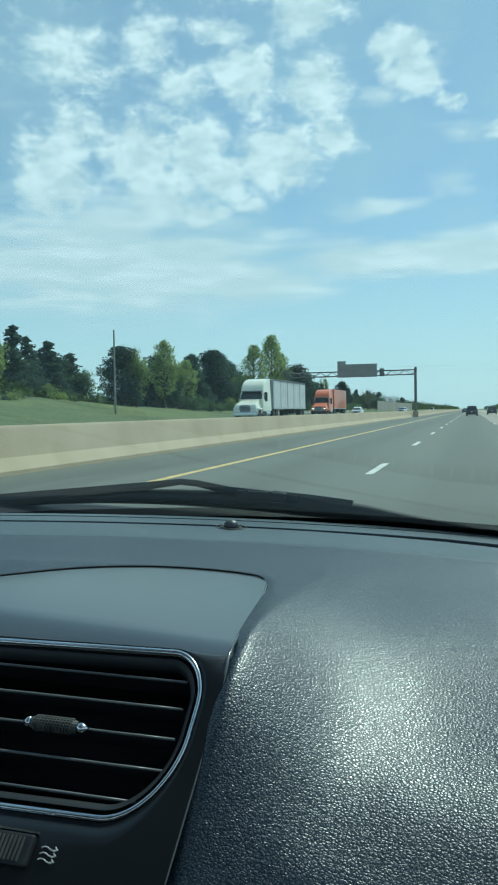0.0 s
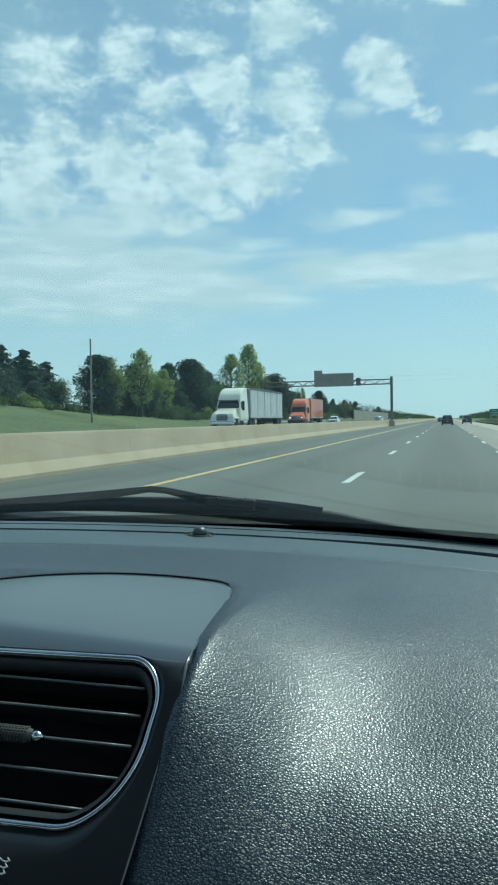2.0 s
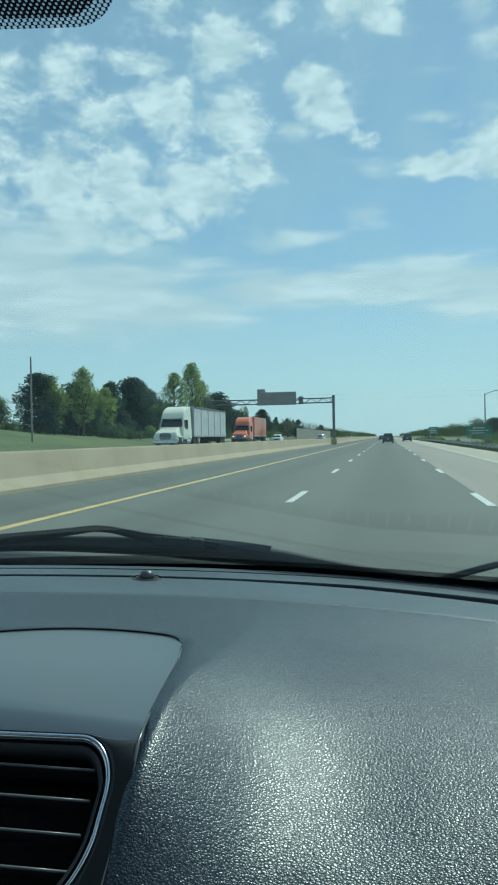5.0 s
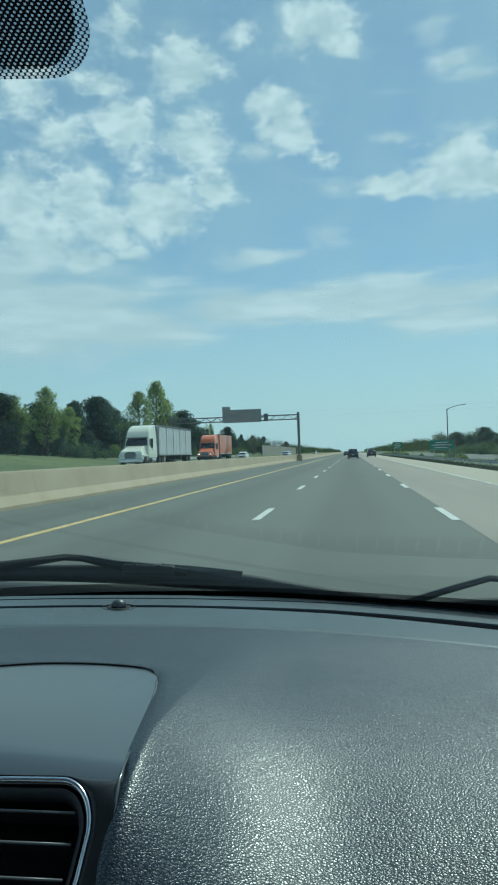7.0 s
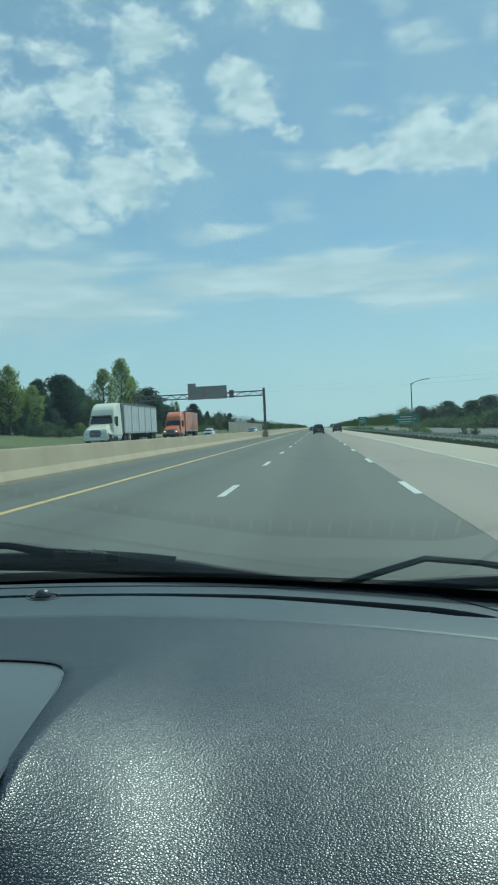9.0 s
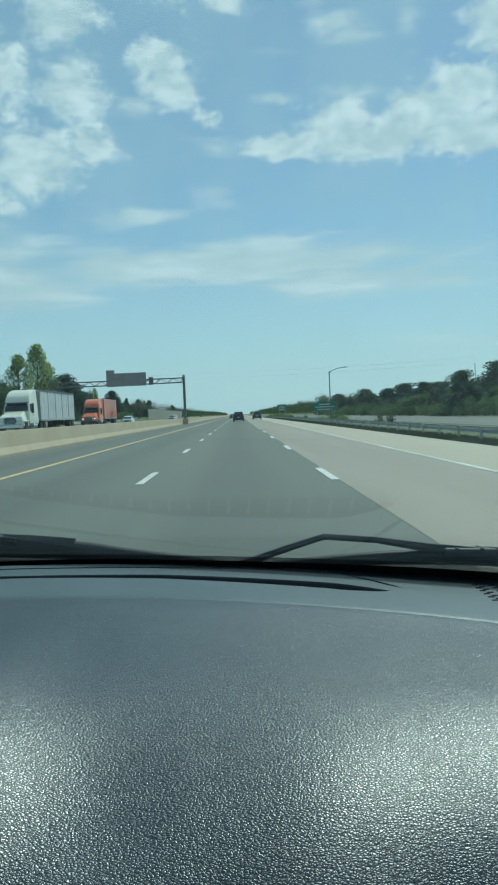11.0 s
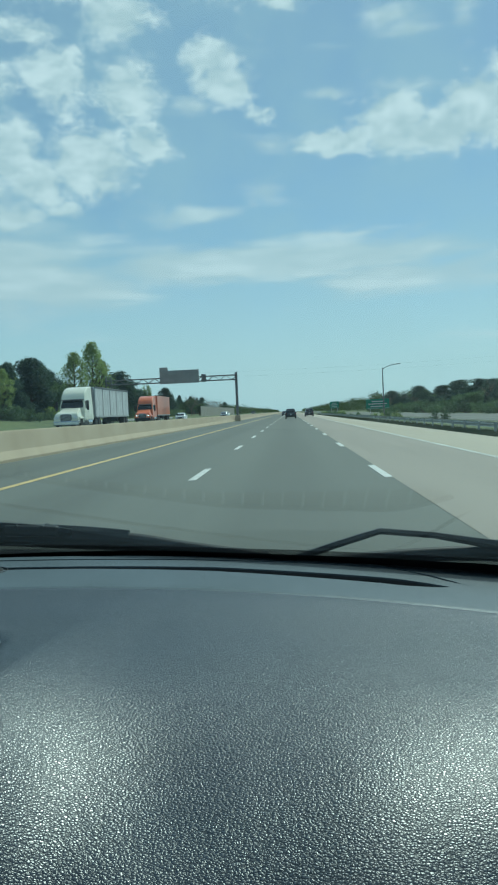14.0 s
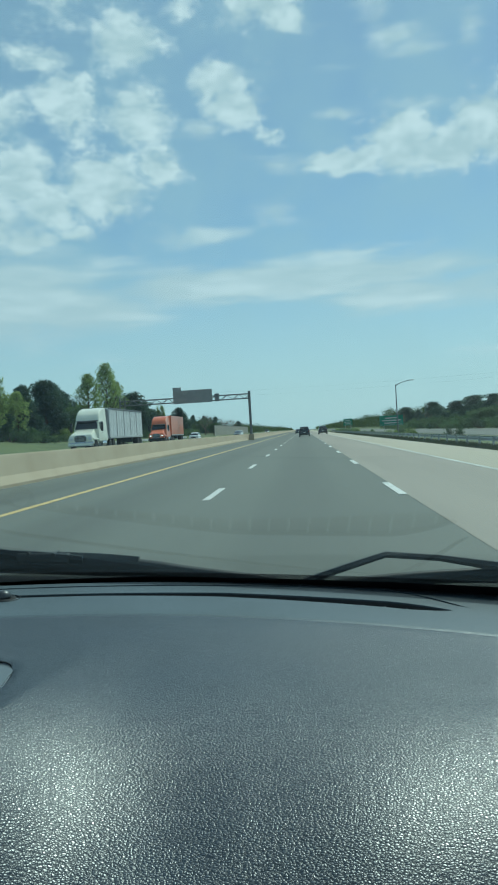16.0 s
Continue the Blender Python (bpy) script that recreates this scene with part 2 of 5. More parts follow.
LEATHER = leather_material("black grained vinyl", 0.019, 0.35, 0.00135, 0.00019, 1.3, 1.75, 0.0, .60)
LEDGE = leather_material("dark grey fine-grained plastic", 0.082, 0.42, 0.0011, 0.00008, 0.8, 1.28, 0.0, .82)
# One trim, two tones: sky sheen put into the shelf, shade into the face.
SHELF_LIT = material("satin graphite metallic paint", (.105, .122, .136), (.12, .137, .152), 5, 0.29, 0.00002, 900, metal=0.5, rough_var=0.03, spec=0.9)
BEZEL_SHADED = material("satin graphite trim", (.0055, .007, .009), (.008, .0095, .0115), 5, 0.30, 0.00002, 900, rough_var=0.03, spec=0.6)
PLASTIC = material("black plastic", (.013, .015, .018), (.019, .021, .024), 9, 0.5, 0.0001, 600)
VOID = material("dark duct", (.006, .007, .009), (.008, .009, .011), 9, 0.8)
SLAT = material("satin grey vane", (.13, .133, .138), (.16, .163, .168), 20, 0.32)
CHROME = material("chrome", (.62, .64, .66), (.70, .72, .74), 12, 0.17, metal=1.0, rough_var=0.03)
# Lighter than the trim: the edge's highlight is put into its colour.
EDGE = material("bright satin trim edge", (.09, .095, .10), (.13, .135, .14), 12, 0.22, metal=0.5)
DOME = material("smoked sensor lens", (.07, .075, .08), (.10, .105, .11), 30, 0.42, metal=0.5)
RUBBER = material("weathered black rubber", (.007, .010, .013), (.013, .017, .021), 14, 0.6, 0.0002, 500, spec=0.3)
KNURL = material("ribbed grey rubber", (.05, .05, .048), (.09, .088, .08), 60, 0.6, 0.0004, 900)
ICON = material("printed pale grey", (.5, .5, .5), (.58, .58, .58), 60, 0.6)
GLASS = glass_material("windscreen glass", (.82, .93, .88), 0.88)
DOTS = dots_material("black ceramic dots", 0.0032, 0.20, 0.6)
DOTS_FOOT = dots_material("widely dotted ceramic print", 0.0046, 0.26, 0.7)
DOTS_RIM = dots_material("thinning ceramic dots", 0.0032, 0.33, 0.8)
FRIT = material("black ceramic band", (.006, .006, .007), (.009, .009, .01), 8, 0.35)
HEADLINER = material("pale grey cloth headliner", (.40, .41, .41), (.46, .46, .45), 3, 0.9)
TRIM = material("charcoal cabin trim", (.045, .045, .046), (.06, .06, .06), 3, 0.8)

def lanes_worn(m, width, middle, depth):
    """Darkens the middle of each lane, where oil drips, unevenly."""
    k = Nodes(m.node_tree)
    out = m.node_tree.nodes["Principled BSDF"]
    was = out.inputs["Base Color"].links[0].from_socket
    at = k.add("ShaderNodeTexCoord").outputs["Object"]
    x = k.add("ShaderNodeSeparateXYZ", Vector=at).outputs[0]
    wave = k.math("COSINE", k.math("MULTIPLY_ADD", x, 6.2832 / width, -6.2832 * middle / width))
    drawn = k.add("ShaderNodeMapping", Vector=at, Scale=(1, .04, 1)).outputs[0]
    f = k.math("MULTIPLY", k.step(wave, -.3, 1.0), k.step(k.noise(drawn, .9, 4.0), .25, .7, .4, 1.0))
    k.set(out.inputs["Base Color"], k.mix(k.math("MULTIPLY", f, depth), was, (.045, .048, .042, 1)))


ASPHALT = material("worn asphalt", (.103, .109, .091), (.134, .141, .119), 0.5, 0.85, 0.004, 30, fine=0.35, along=30)
lanes_worn(ASPHALT, 3.66, -.1, .34)
CONCRETE = material("pale worn concrete", (.250, .218, .178), (.305, .270, .222), 0.6, 0.85, 0.003, 25, fine=0.3, along=20)
BARRIER = material("buff barrier concrete", (.40, .322, .215), (.47, .388, .27), 0.5, 0.85, 0.003, 20, fine=0.2, spread=0.02)
WALL = material("grey-buff sound wall concrete", (.30, .28, .24), (.38, .36, .31), 0.5, 0.9, 0.01, 6, spread=0.05)
PAINT_W = material("worn white road paint", (.46, .46, .43), (.68, .68, .64), 3, 0.7, fine=0.4)
PAINT_OLD = material("faded white edge line paint", (.34, .33, .29), (.58, .58, .53), 2.5, 0.75, fine=0.5, along=6)
SHOULDER = material("pale sandy shoulder", (.37, .325, .245), (.44, .39, .30), 0.5, 0.9, 0.004, 25, fine=0.35, along=20)
PAINT_Y = material("worn yellow road paint", (.50, .35, .12), (.66, .49, .20), 2, 0.7, fine=0.4)
GRASS = material("spring grass", (.058, .082, .030), (.135, .160, .055), 0.07, 0.95, 0.05, 3, fine=0.4)
TUFTS = material("dark olive rough grass", (.055, .066, .030), (.115, .125, .062), 0.4, 0.95, fine=0.5)
STEEL = material("galvanised steel", (.38, .39, .39), (.50, .51, .50), 2, 0.5, metal=0.25)
STEEL_D = material("weathered grey steel", (.12, .125, .13), (.18, .185, .19), 2, 0.6, metal=0.3)
SIGN_B = material("bare aluminium sign back", (.30, .31, .31), (.38, .385, .385), 1.2, 0.55, metal=0.3)
SIGN_G = material("green sign sheeting", (.012, .19, .11), (.02, .24, .14), 1.5, 0.5)
WOOD = material("weathered pole wood", (.22, .20, .18), (.30, .28, .25), 3, 0.9, 0.01, 10)
BARK = material("bark", (.055, .045, .035), (.11, .09, .07), 5, 0.95, 0.02, 12)
TWIGS = material("bare grey-brown twigs", (.17, .14, .105), (.24, .20, .15), 2, 0.95)
# Distance haze is mixed into the needle colour, paler and bluer.
LEAF_C = material("dark conifer needles", (.040, .074, .076), (.076, .116, .107), 0.9, 0.8, fine=0.5, spread=0.25, leaf=0.4)
LEAF_D = material("young spring leaves", (.15, .21, .095), (.23, .29, .15), 0.9, 0.75, fine=0.5, spread=0.2, leaf=0.5)
# This green is lifted the same way, with haze in its colour.
LEAF_M = material("mid green leaves", (.062, .110, .074), (.112, .165, .103), 0.9, 0.78, fine=0.5, spread=0.3, leaf=0.4)
LEAF_F = material("far mixed woods", (.030, .055, .022), (.080, .11, .045), 0.05, 0.9, fine=0.5, leaf=0.4)
CREAM = material("cream white truck paint", (.80, .79, .63), (.84, .83, .70), 1.5, 0.30, coat=0.4)
WHITE = material("white vehicle paint", (.72, .73, .72), (.80, .80, .79), 1.5, 0.30, coat=0.4)
TRAILER = material("white ribbed trailer panel", (.55, .56, .56), (.68, .69, .68), 0.9, 0.5)
ORANGE = material("orange vehicle paint", (.64, .15, .058), (.74, .20, .085), 1.0, 0.35, coat=0.3)
SILVER = material("silver blue car paint", (.33, .37, .42), (.40, .44, .48), 2, 0.3, metal=0.5, coat=0.4)
DARK = material("dark car paint", (.022, .030, .040), (.034, .044, .056), 2, 0.28, coat=0.5)
TYRE = material("tyre rubber", (.014, .014, .014), (.024, .024, .023), 8, 0.85)
RIM = material("alloy", (.35, .36, .37), (.48, .49, .5), 8, 0.35, metal=0.8)
PANE = material("dark vehicle glass", (.010, .013, .015), (.016, .02, .022), 3, 0.06, coat=0.6)
LAMP = material("clear headlamp lens", (.70, .72, .72), (.80, .82, .82), 6, 0.15, coat=0.6)
LIT = material("lit headlamp", (.80, .82, .82), (.85, .86, .86), 6, 0.2)
lit = LIT.node_tree.nodes["Principled BSDF"]
lit.inputs["Emission Color"].default_value, lit.inputs["Emission Strength"].default_value = (1, .98, .92, 1), 1.6
TAIL = material("red tail lamp lens", (.16, .010, .010), (.22, .016, .014), 6, 0.2, coat=0.5)


# ---- mesh helpers ----
def mesh(name, bm, mat, smooth=False):
    me = bpy.data.meshes.new(name)
    bm.to_mesh(me)
    bm.free()
    me.materials.append(mat)
    if smooth:
        me.polygons.foreach_set("use_smooth", [True] * len(me.polygons))
    return me


def part(name, bm, mat, parent, label="", smooth=False, at=None):
    """One mesh as a child of a thing or a part."""
    ob = new(name, mesh(name, bm, mat, smooth))
    ob.parent = parent
    if at is not None:
        ob.matrix_basis = at
    return tagged(ob, label)


def thing(name, label, category, at=None, group=""):
    ob = new(name)
    ob.empty_display_size = 0.1
    if at is not None:
        ob.matrix_basis = at
    return tagged(ob, label, category, group)


def structure(name, bm, mat, label="", smooth=False):
    return tagged(new(name, mesh(name, bm, mat, smooth)), label, kind="structure")


def block(x0, x1, y0, y1, z0, z1, bevel=0.0, bm=None):
    """A box between two corners, with its edges taken off."""
    own = bmesh.new()
    bmesh.ops.create_cube(own, size=1)
    for v in own.verts:
        v.co = Vector(((x0 + x1) / 2 + v.co.x * (x1 - x0), (y0 + y1) / 2 + v.co.y * (y1 - y0), (z0 + z1) / 2 + v.co.z * (z1 - z0)))
    if bevel:
        bmesh.ops.bevel(own, geom=own.edges[:], offset=bevel, segments=2, affect="EDGES", profile=0.5)
    return join(bm, own)


def join(bm, own):
    if bm is None:
        return own
    tmp = bpy.data.meshes.new("tmp")
    own.to_mesh(tmp)
    own.free()
    bm.from_mesh(tmp)
    bpy.data.meshes.remove(tmp)
    return bm


def loft(rows, closed=False, caps=False, bm=None):
    """A skin over rows of points, all rows of one length."""
    bm = bm or bmesh.new()
    vs = [[bm.verts.new(p) for p in row] for row in rows]
    count = len(rows[0])
    for a, b in zip(vs, vs[1:]):
        for i in range(count if closed else count - 1):
            j = (i + 1) % count
            bm.faces.new((a[i], a[j], b[j], b[i]))
    if caps:
        bm.faces.new(vs[0][::-1]), bm.faces.new(vs[-1])
    return bm


def tube(points, radii, sides=8, bm=None, caps=True):
    """A round bar along points."""
    points = [Vector(p) for p in points]
    radii = radii if isinstance(radii, (list, tuple)) else [radii] * len(points)
    rows, side = [], None
    for i, p in enumerate(points):
        d = (points[min(i + 1, len(points) - 1)] - points[max(i - 1, 0)]).normalized()
        ref = Vector((0, 0, 1)) if abs(d.z) < 0.9 else Vector((0, 1, 0))
        u = d.cross(ref).normalized()
        w = u.cross(d)
        rows.append([p + (u * math.cos(6.2832 * k / sides) + w * math.sin(6.2832 * k / sides)) * radii[i] for k in range(sides)])
    return loft(rows, True, caps, bm)


def turned(profile, sides=20, axis="z", bm=None):
    """A body of revolution: (radius, height) pairs round an axis."""
    rows = []
    for r, h in profile:
        ring = [(r * math.cos(6.2832 * k / sides), r * math.sin(6.2832 * k / sides)) for k in range(sides)]
        rows.append([(c, s, h) if axis == "z" else (h, c, s) if axis == "x" else (c, h, s) for c, s in ring])
    bm = loft(rows, True, True, bm)
    bmesh.ops.recalc_face_normals(bm, faces=bm.faces[:])
    return bm


def extruded(outline, x0, x1, bevel=0.0):
    """A (y, z) outline drawn out along x."""
    bm = bmesh.new()
    f = bm.faces.new([bm.verts.new((x0, y, z)) for y, z in outline])
    top = bmesh.ops.extrude_face_region(bm, geom=[f])["geom"]
    bmesh.ops.translate(bm, verts=[v for v in top if isinstance(v, bmesh.types.BMVert)], vec=(x1 - x0, 0, 0))
    bmesh.ops.recalc_face_normals(bm, faces=bm.faces[:])
    if bevel:
        bmesh.ops.bevel(bm, geom=bm.edges[:], offset=bevel, segments=2, affect="EDGES", profile=0.5)
    return bm


def curve(points, per=6):
    """A smooth line through points (Catmull-Rom)."""
    p = [np.array(q, float) for q in points]
    p = [2 * p[0] - p[1]] + p + [2 * p[-1] - p[-2]]
    out = []
    for a, b, c, d in zip(p, p[1:], p[2:], p[3:]):
        for i in range(per):
            t = i / per
            out.append(0.5 * (2 * b + (c - a) * t + (2 * a - 5 * b + 4 * c - d) * t * t + (3 * b - a - 3 * c + d) * t ** 3))
    return out + [p[-2]]


# ---- ground, roads, lines ----
def sheet(xs, zs, ys):
    return loft([[(x, y, z) for x, z in zip(xs, zs)] for y in ys])


FAR = 4200.0
YS = [-250, -60, -20, 0, 20, 40, 50, 60, 70, 80, 90, 100, 110, 120, 140, 190, 250, 330, 450, 650, 900, 1300, 2000, 3000, FAR]
gx = [-2500, -900, -300, -110, -85, -70, -62, -56, -50, -44, -38, -33, -30.5, -29.4, -9.95, -9.55, 7.2, 7.5, 8.6, 10.6, 16, 21, 33, 45, 70, 160, 500, 2500]
gz = [0, 0, 1.6, 2.2, 2.4, 2.4, 2.4, 2.3, 2.2, 1.9, 1.2, .70, .46, .40, .40, -.10, -.10, -.10, -.34, -.60, -.62, -.60, -.60, -.2, .9, 1.2, 0, 0]


def lie(x, y):
    """Height of the ground; a grassy bank swells up behind the far verge."""
    along = math.exp(-((y - 78) / 26) ** 2)
    across = math.exp(-((x + 58) / 13) ** 2)
    return float(np.interp(x, gx, gz)) + 1.9 * along * across


structure("ground", loft([[(x, y, lie(x, y)) for x in gx] for y in YS]), GRASS, "grass verges and fields beside the motorway", True)
structure("road", sheet([-9.6, -9.4, 1.95], [0, 0, 0], YS), ASPHALT, "worn grey asphalt carriageway")
structure("pavement", sheet([1.80, 4.67], [.004, .004], YS), CONCRETE, "pale concrete outer lane")
structure("pavement_shoulder", sheet([4.67, 7.4, 7.6], [.003, .001, -.2], YS), SHOULDER, "pale sandy shoulder beside the outer lane")
structure("road_opposite", sheet([-29.6, -29.5, -9.75], [.4, .5, .5], YS), ASPHALT, "asphalt carriageway of the oncoming traffic")
structure("road_service", sheet([20, 20.2, 32, 32.2], [-.7, -.54, -.54, -.7], YS), ASPHALT, "grey service road beyond the guard rail")

bm = block(-5.70, -5.52, -60, 1500, 0.0, 0.006)
structure("trim_line_yellow", bm, PAINT_Y, "yellow median edge line")
structure("trim_line_white", block(4.60, 4.74, -60, 1500, 0.004, 0.010), PAINT_OLD, "white outer edge line")
structure("trim_line_far", block(-26.9, -26.75, -60, 1500, 0.5, 0.506), PAINT_W, "white edge line of the far carriageway")
structure("trim_line_far_median", block(-12.3, -12.15, -60, 1500, 0.5, 0.506), PAINT_Y, "yellow edge line of the far carriageway")
stripe = mesh("stripe", block(-.075, .075, 0, 3.05, 0, .007, .002), PAINT_W)
for x, y0 in ((-1.93, 2.75), (1.73, 1.75)):
    for i in range(48):
        tagged(new("lane_stripe", stripe), "worn white dashed lane marking on the road", "lane marking", "dashed lane lines").location = (x, y0 + 12.2 * i, 0.0 if x < 1.7 else .002)
for x in (-15.9, -19.6, -23.3):
    for i in range(18):
        tagged(new("lane_stripe", stripe), "worn white dashed marking on the far carriageway", "lane marking", "dashed lane lines").location = (x, 6 + 12.2 * i, 0.5)

# Median barrier in cast lengths.
barrier = thing("barrier", "buff concrete median barrier with a sloped toe, stained in places", "barrier", pose(-9.62, 0, 0))
half = [(.42, 0), (.42, .09), (.25, .36), (.12, .98), (.10, 1.03)]
ring = [(x, z) for x, z in half] + [(-x, z) for x, z in half[::-1]]
seg = bmesh.new()
loft([[(x, y, z) for x, z in ring] for y in (0, .02, 3, 6.08, 6.1)], True, True, seg)
bmesh.ops.recalc_face_normals(seg, faces=seg.faces[:])
seg_mesh = mesh("segment", seg, BARRIER)
for i in range(150):
    ob = new("segment", seg_mesh)
    ob.parent, ob.location = barrier, (random.uniform(-.002, .002), -45 + 6.103 * i, random.uniform(-.002, .002))
part("segment_far", loft([[(x, y, z) for x, z in ring] for y in (-45 + 6.103 * 150, 2600)], True, True), BARRIER, barrier)


# ---- roadside fittings ----
def guard_rail(at, length, label):
    rail = thing("guard_rail", label, "guard rail", at)
    wave = [(.0, .40), (.05, .44), (.05, .50), (.0, .545), (.0, .575), (.05, .62), (.05, .68), (.0, .72)]
    beam = loft([[(x, y, z) for x, z in wave + [(x - .006, z) for x, z in wave[::-1]]] for y in (0, 4.02)], True, True)
    beam_mesh = mesh("beam", beam, STEEL)
    post_mesh = mesh("post", block(-.16, -.02, -.05, .05, -.25, .70, .006), STEEL)
    for i in range(int(length / 4)):
        for nm, me, y in (("beam", beam_mesh, 4 * i), ("post", post_mesh, 4 * i + 2)):
            ob = new(nm, me)
            ob.parent, ob.location = rail, (0, y, 0)
    end = part("end_terminal", block(-.04, .09, -.9, 0.02, .36, .76, .04), STEEL, rail)
    return rail


guard_rail(pose(-29.75, 104, .44, 0, 0, 0), 92, "galvanised guard rail along the far carriageway edge")
guard_rail(pose(12.0, 12, -.62, 0, 0, 0), 330, "galvanised guard rail on steel posts beside the shoulder")


def gantry(y):
    g = thing("sign_gantry", "grey steel truss gantry carrying the bare back of a large sign", "sign gantry", pose(0, y, 0))
    z0, z1 = 7.0, 7.75
    part("post", tube([(-8.75, 0, .9), (-8.75, 0, 8.2)], .22, 10), STEEL_D, g)
    part("foot", block(-9.2, -8.3, -.5, .5, 0, 1.0, .03), BARRIER, g)
    leg = bmesh.new()
    for dx in (-.45, .45):
        tube([(-30.3 + dx, 0, 0), (-30.3 + dx, 0, 8.3)], .13, 8, leg)
    for i in range(8):
        s = 1 if i % 2 else -1
        tube([(-30.3 - .45 * s, 0, .4 + i), (-30.3 + .45 * s, 0, 1.4 + i)], .06, 6, leg)
    part("post", leg, STEEL_D, g, "laced twin-leg post")
    for dy in (-.35, .35):
        for z in (z0, z1):
            part("chord", tube([(-30.7, dy, z), (-8.6, dy, z)], .085, 8), STEEL_D, g)
    for i in range(22):
        a, b = -30.5 + i, -29.5 + i
        for dy in (-.35, .35):
            part("brace", tube([(a, dy, z0 if i % 2 else z1), (b, dy, z1 if i % 2 else z0)], .045, 6), STEEL_D, g)
    board = part("sign_board", block(-21.5, -14.9, -.62, -.54, 6.75, 8.95, .01), SIGN_B, g, "bare grey aluminium sign back")
    part("exit_tab", block(-21.5, -20.1, -.62, -.54, 8.96, 9.5, .01), SIGN_B, board)
    for i in range(9):
        part("stiffener", block(-21.45, -14.95, -.70, -.62, 6.86 + .235 * i, 6.91 + .235 * i, .004), SIGN_B, board)
    part("small_sign", block(-14.5, -13.75, -.62, -.54, 6.8, 8.1, .01), STEEL_D, g)
    for x in (-20.5, -18, -15.8):
        part("hanger", block(x - .06, x + .06, -.54, -.43, 6.75, 8.9, .005), STEEL_D, g)


gantry(130.0)


def light_pole(x, y, z):
    p = thing("street_lamp", "slim grey roadside lamp post with a curved arm", "street lamp", pose(x, y, z))
    part("base", block(-.2, .2, -.2, .2, 0, .25, .02), STEEL_D, p)
    part("pole", tube([(0, 0, .2), (0, 0, 4), (0, 0, 8.3)], [.12, .10, .075], 10), STEEL_D, p)
    part("arm", tube(curve([(0, 0, 8.0), (.5, 0, 8.35), (1.4, 0, 8.65), (2.3, 0, 8.8)], 5), .05, 8), STEEL_D, p)
    part("lantern", block(2.2, 2.95, -.13, .13, 8.74, 8.9, .05), STEEL, p)


light_pole(15.3, 128, -.62)


def road_sign(x, y, w, h, z, label):
    s = thing("road_sign", label, "road sign", pose(x, y, -.62))
    b = part("board", block(-w / 2, w / 2, -.04, .04, z, z + h, .01), SIGN_G, s)
    for x0 in (-w * .32, w * .32):
        part("post", block(x0 - .08, x0 + .08, .05, .2, 0, z + h * .9, .01), STEEL, s)
    for i, k in enumerate((.62, .8, .5)):
        part("text_bar", block(-w * k / 2, w * k / 2, -.048, -.041, z + h * (.2 + .25 * i), z + h * (.30 + .25 * i)), PAINT_W, b)
    part("border", block(-w * .47, w * .47, -.047, -.041, z + h * .06, z + h * .085), PAINT_W, b)


road_sign(24.0, 215, 6.4, 2.7, 1.5, "large green direction sign on two steel posts")
road_sign(17.0, 300, 3.4, 2.6, 2.3, "small green exit sign on steel posts")


def utility_pole(x, y, z, h):
    p = thing("utility_pole", "tall weathered wooden utility pole among the trees", "utility pole", pose(x, y, z))
    part("pole", tube([(0, 0, -.2), (0, 0, h)], [.12, .085], 10), WOOD, p)
    part("cap", turned([(.09, 0), (.09, .03), (.0, .06)], 10), STEEL_D, p, at=pose(0, 0, h))


utility_pole(-37.5, 78, 1.2, 9.2)
utility_pole(-42, 178, 1.8, 9.5)

# Two wires hang across the road between tall poles.
for y, h in ((196, 13.0), (205, 12.2)):
    wire = thing("overhead_wire", "thin dark overhead wire slung across the motorway", "overhead wire", pose(0, y, 0), "overhead wires")
    part("strand", tube([(x, .02 * x, h - 1.2 + 1.2 * (x / 62) ** 2) for x in range(-62, 63, 4)], .010, 5), STEEL_D, wire)
for x, y in ((-62, 199.2), (62, 201.5)):
    utility_pole(x, y, lie(x, y), 11.2)

# Sound wall in panels between posts.
sound = thing("sound_wall", "long grey-buff concrete sound wall behind the far verge", "sound wall", pose(-34.5, 300, .4))
panel_mesh = mesh("panel", block(-.08, .08, .12, 5.88, -.6, 4.4, .02), WALL)
wpost_mesh = mesh("post", block(-.16, .16, -.16, .16, -.6, 4.55, .02), WALL)
for i in range(30):
    for nm, me in (("panel", panel_mesh), ("post", wpost_mesh)):
        ob = new(nm, me)
        ob.parent, ob.location = sound, (0, 6 * i, 0)


# ---- trees ----
def leaves(centres, count, size, spread, rng, squash=1.0):
    """Many small bent leaf sprays gathered round the centres (x, y, z, radius)."""
    verts, faces = [], []
    for k in range(count):
        cx, cy, cz, r = centres[rng.randrange(len(centres))]
        d = Vector((rng.gauss(0, 1), rng.gauss(0, 1), rng.gauss(0, 1))).normalized() * r * spread * rng.random() ** .45
        p = Vector((cx + d.x, cy + d.y, cz + d.z * squash))
        u = Vector((rng.gauss(0, 1), rng.gauss(0, 1), rng.gauss(0, .6))).normalized()
        w = u.cross(Vector((rng.gauss(0, 1), rng.gauss(0, 1), rng.gauss(0, 1)))).normalized()
        s = size * rng.uniform(.5, 1.3)
        o = len(verts)
        verts += [p - u * s * .5, p + w * s * .35, p + u * s * .6 + Vector((0, 0, -s * .2)), p - w * s * .3 + Vector((0, 0, s * .1))]
        faces += [(o, o + 1, o + 2), (o, o + 2, o + 3)]
    return verts, faces


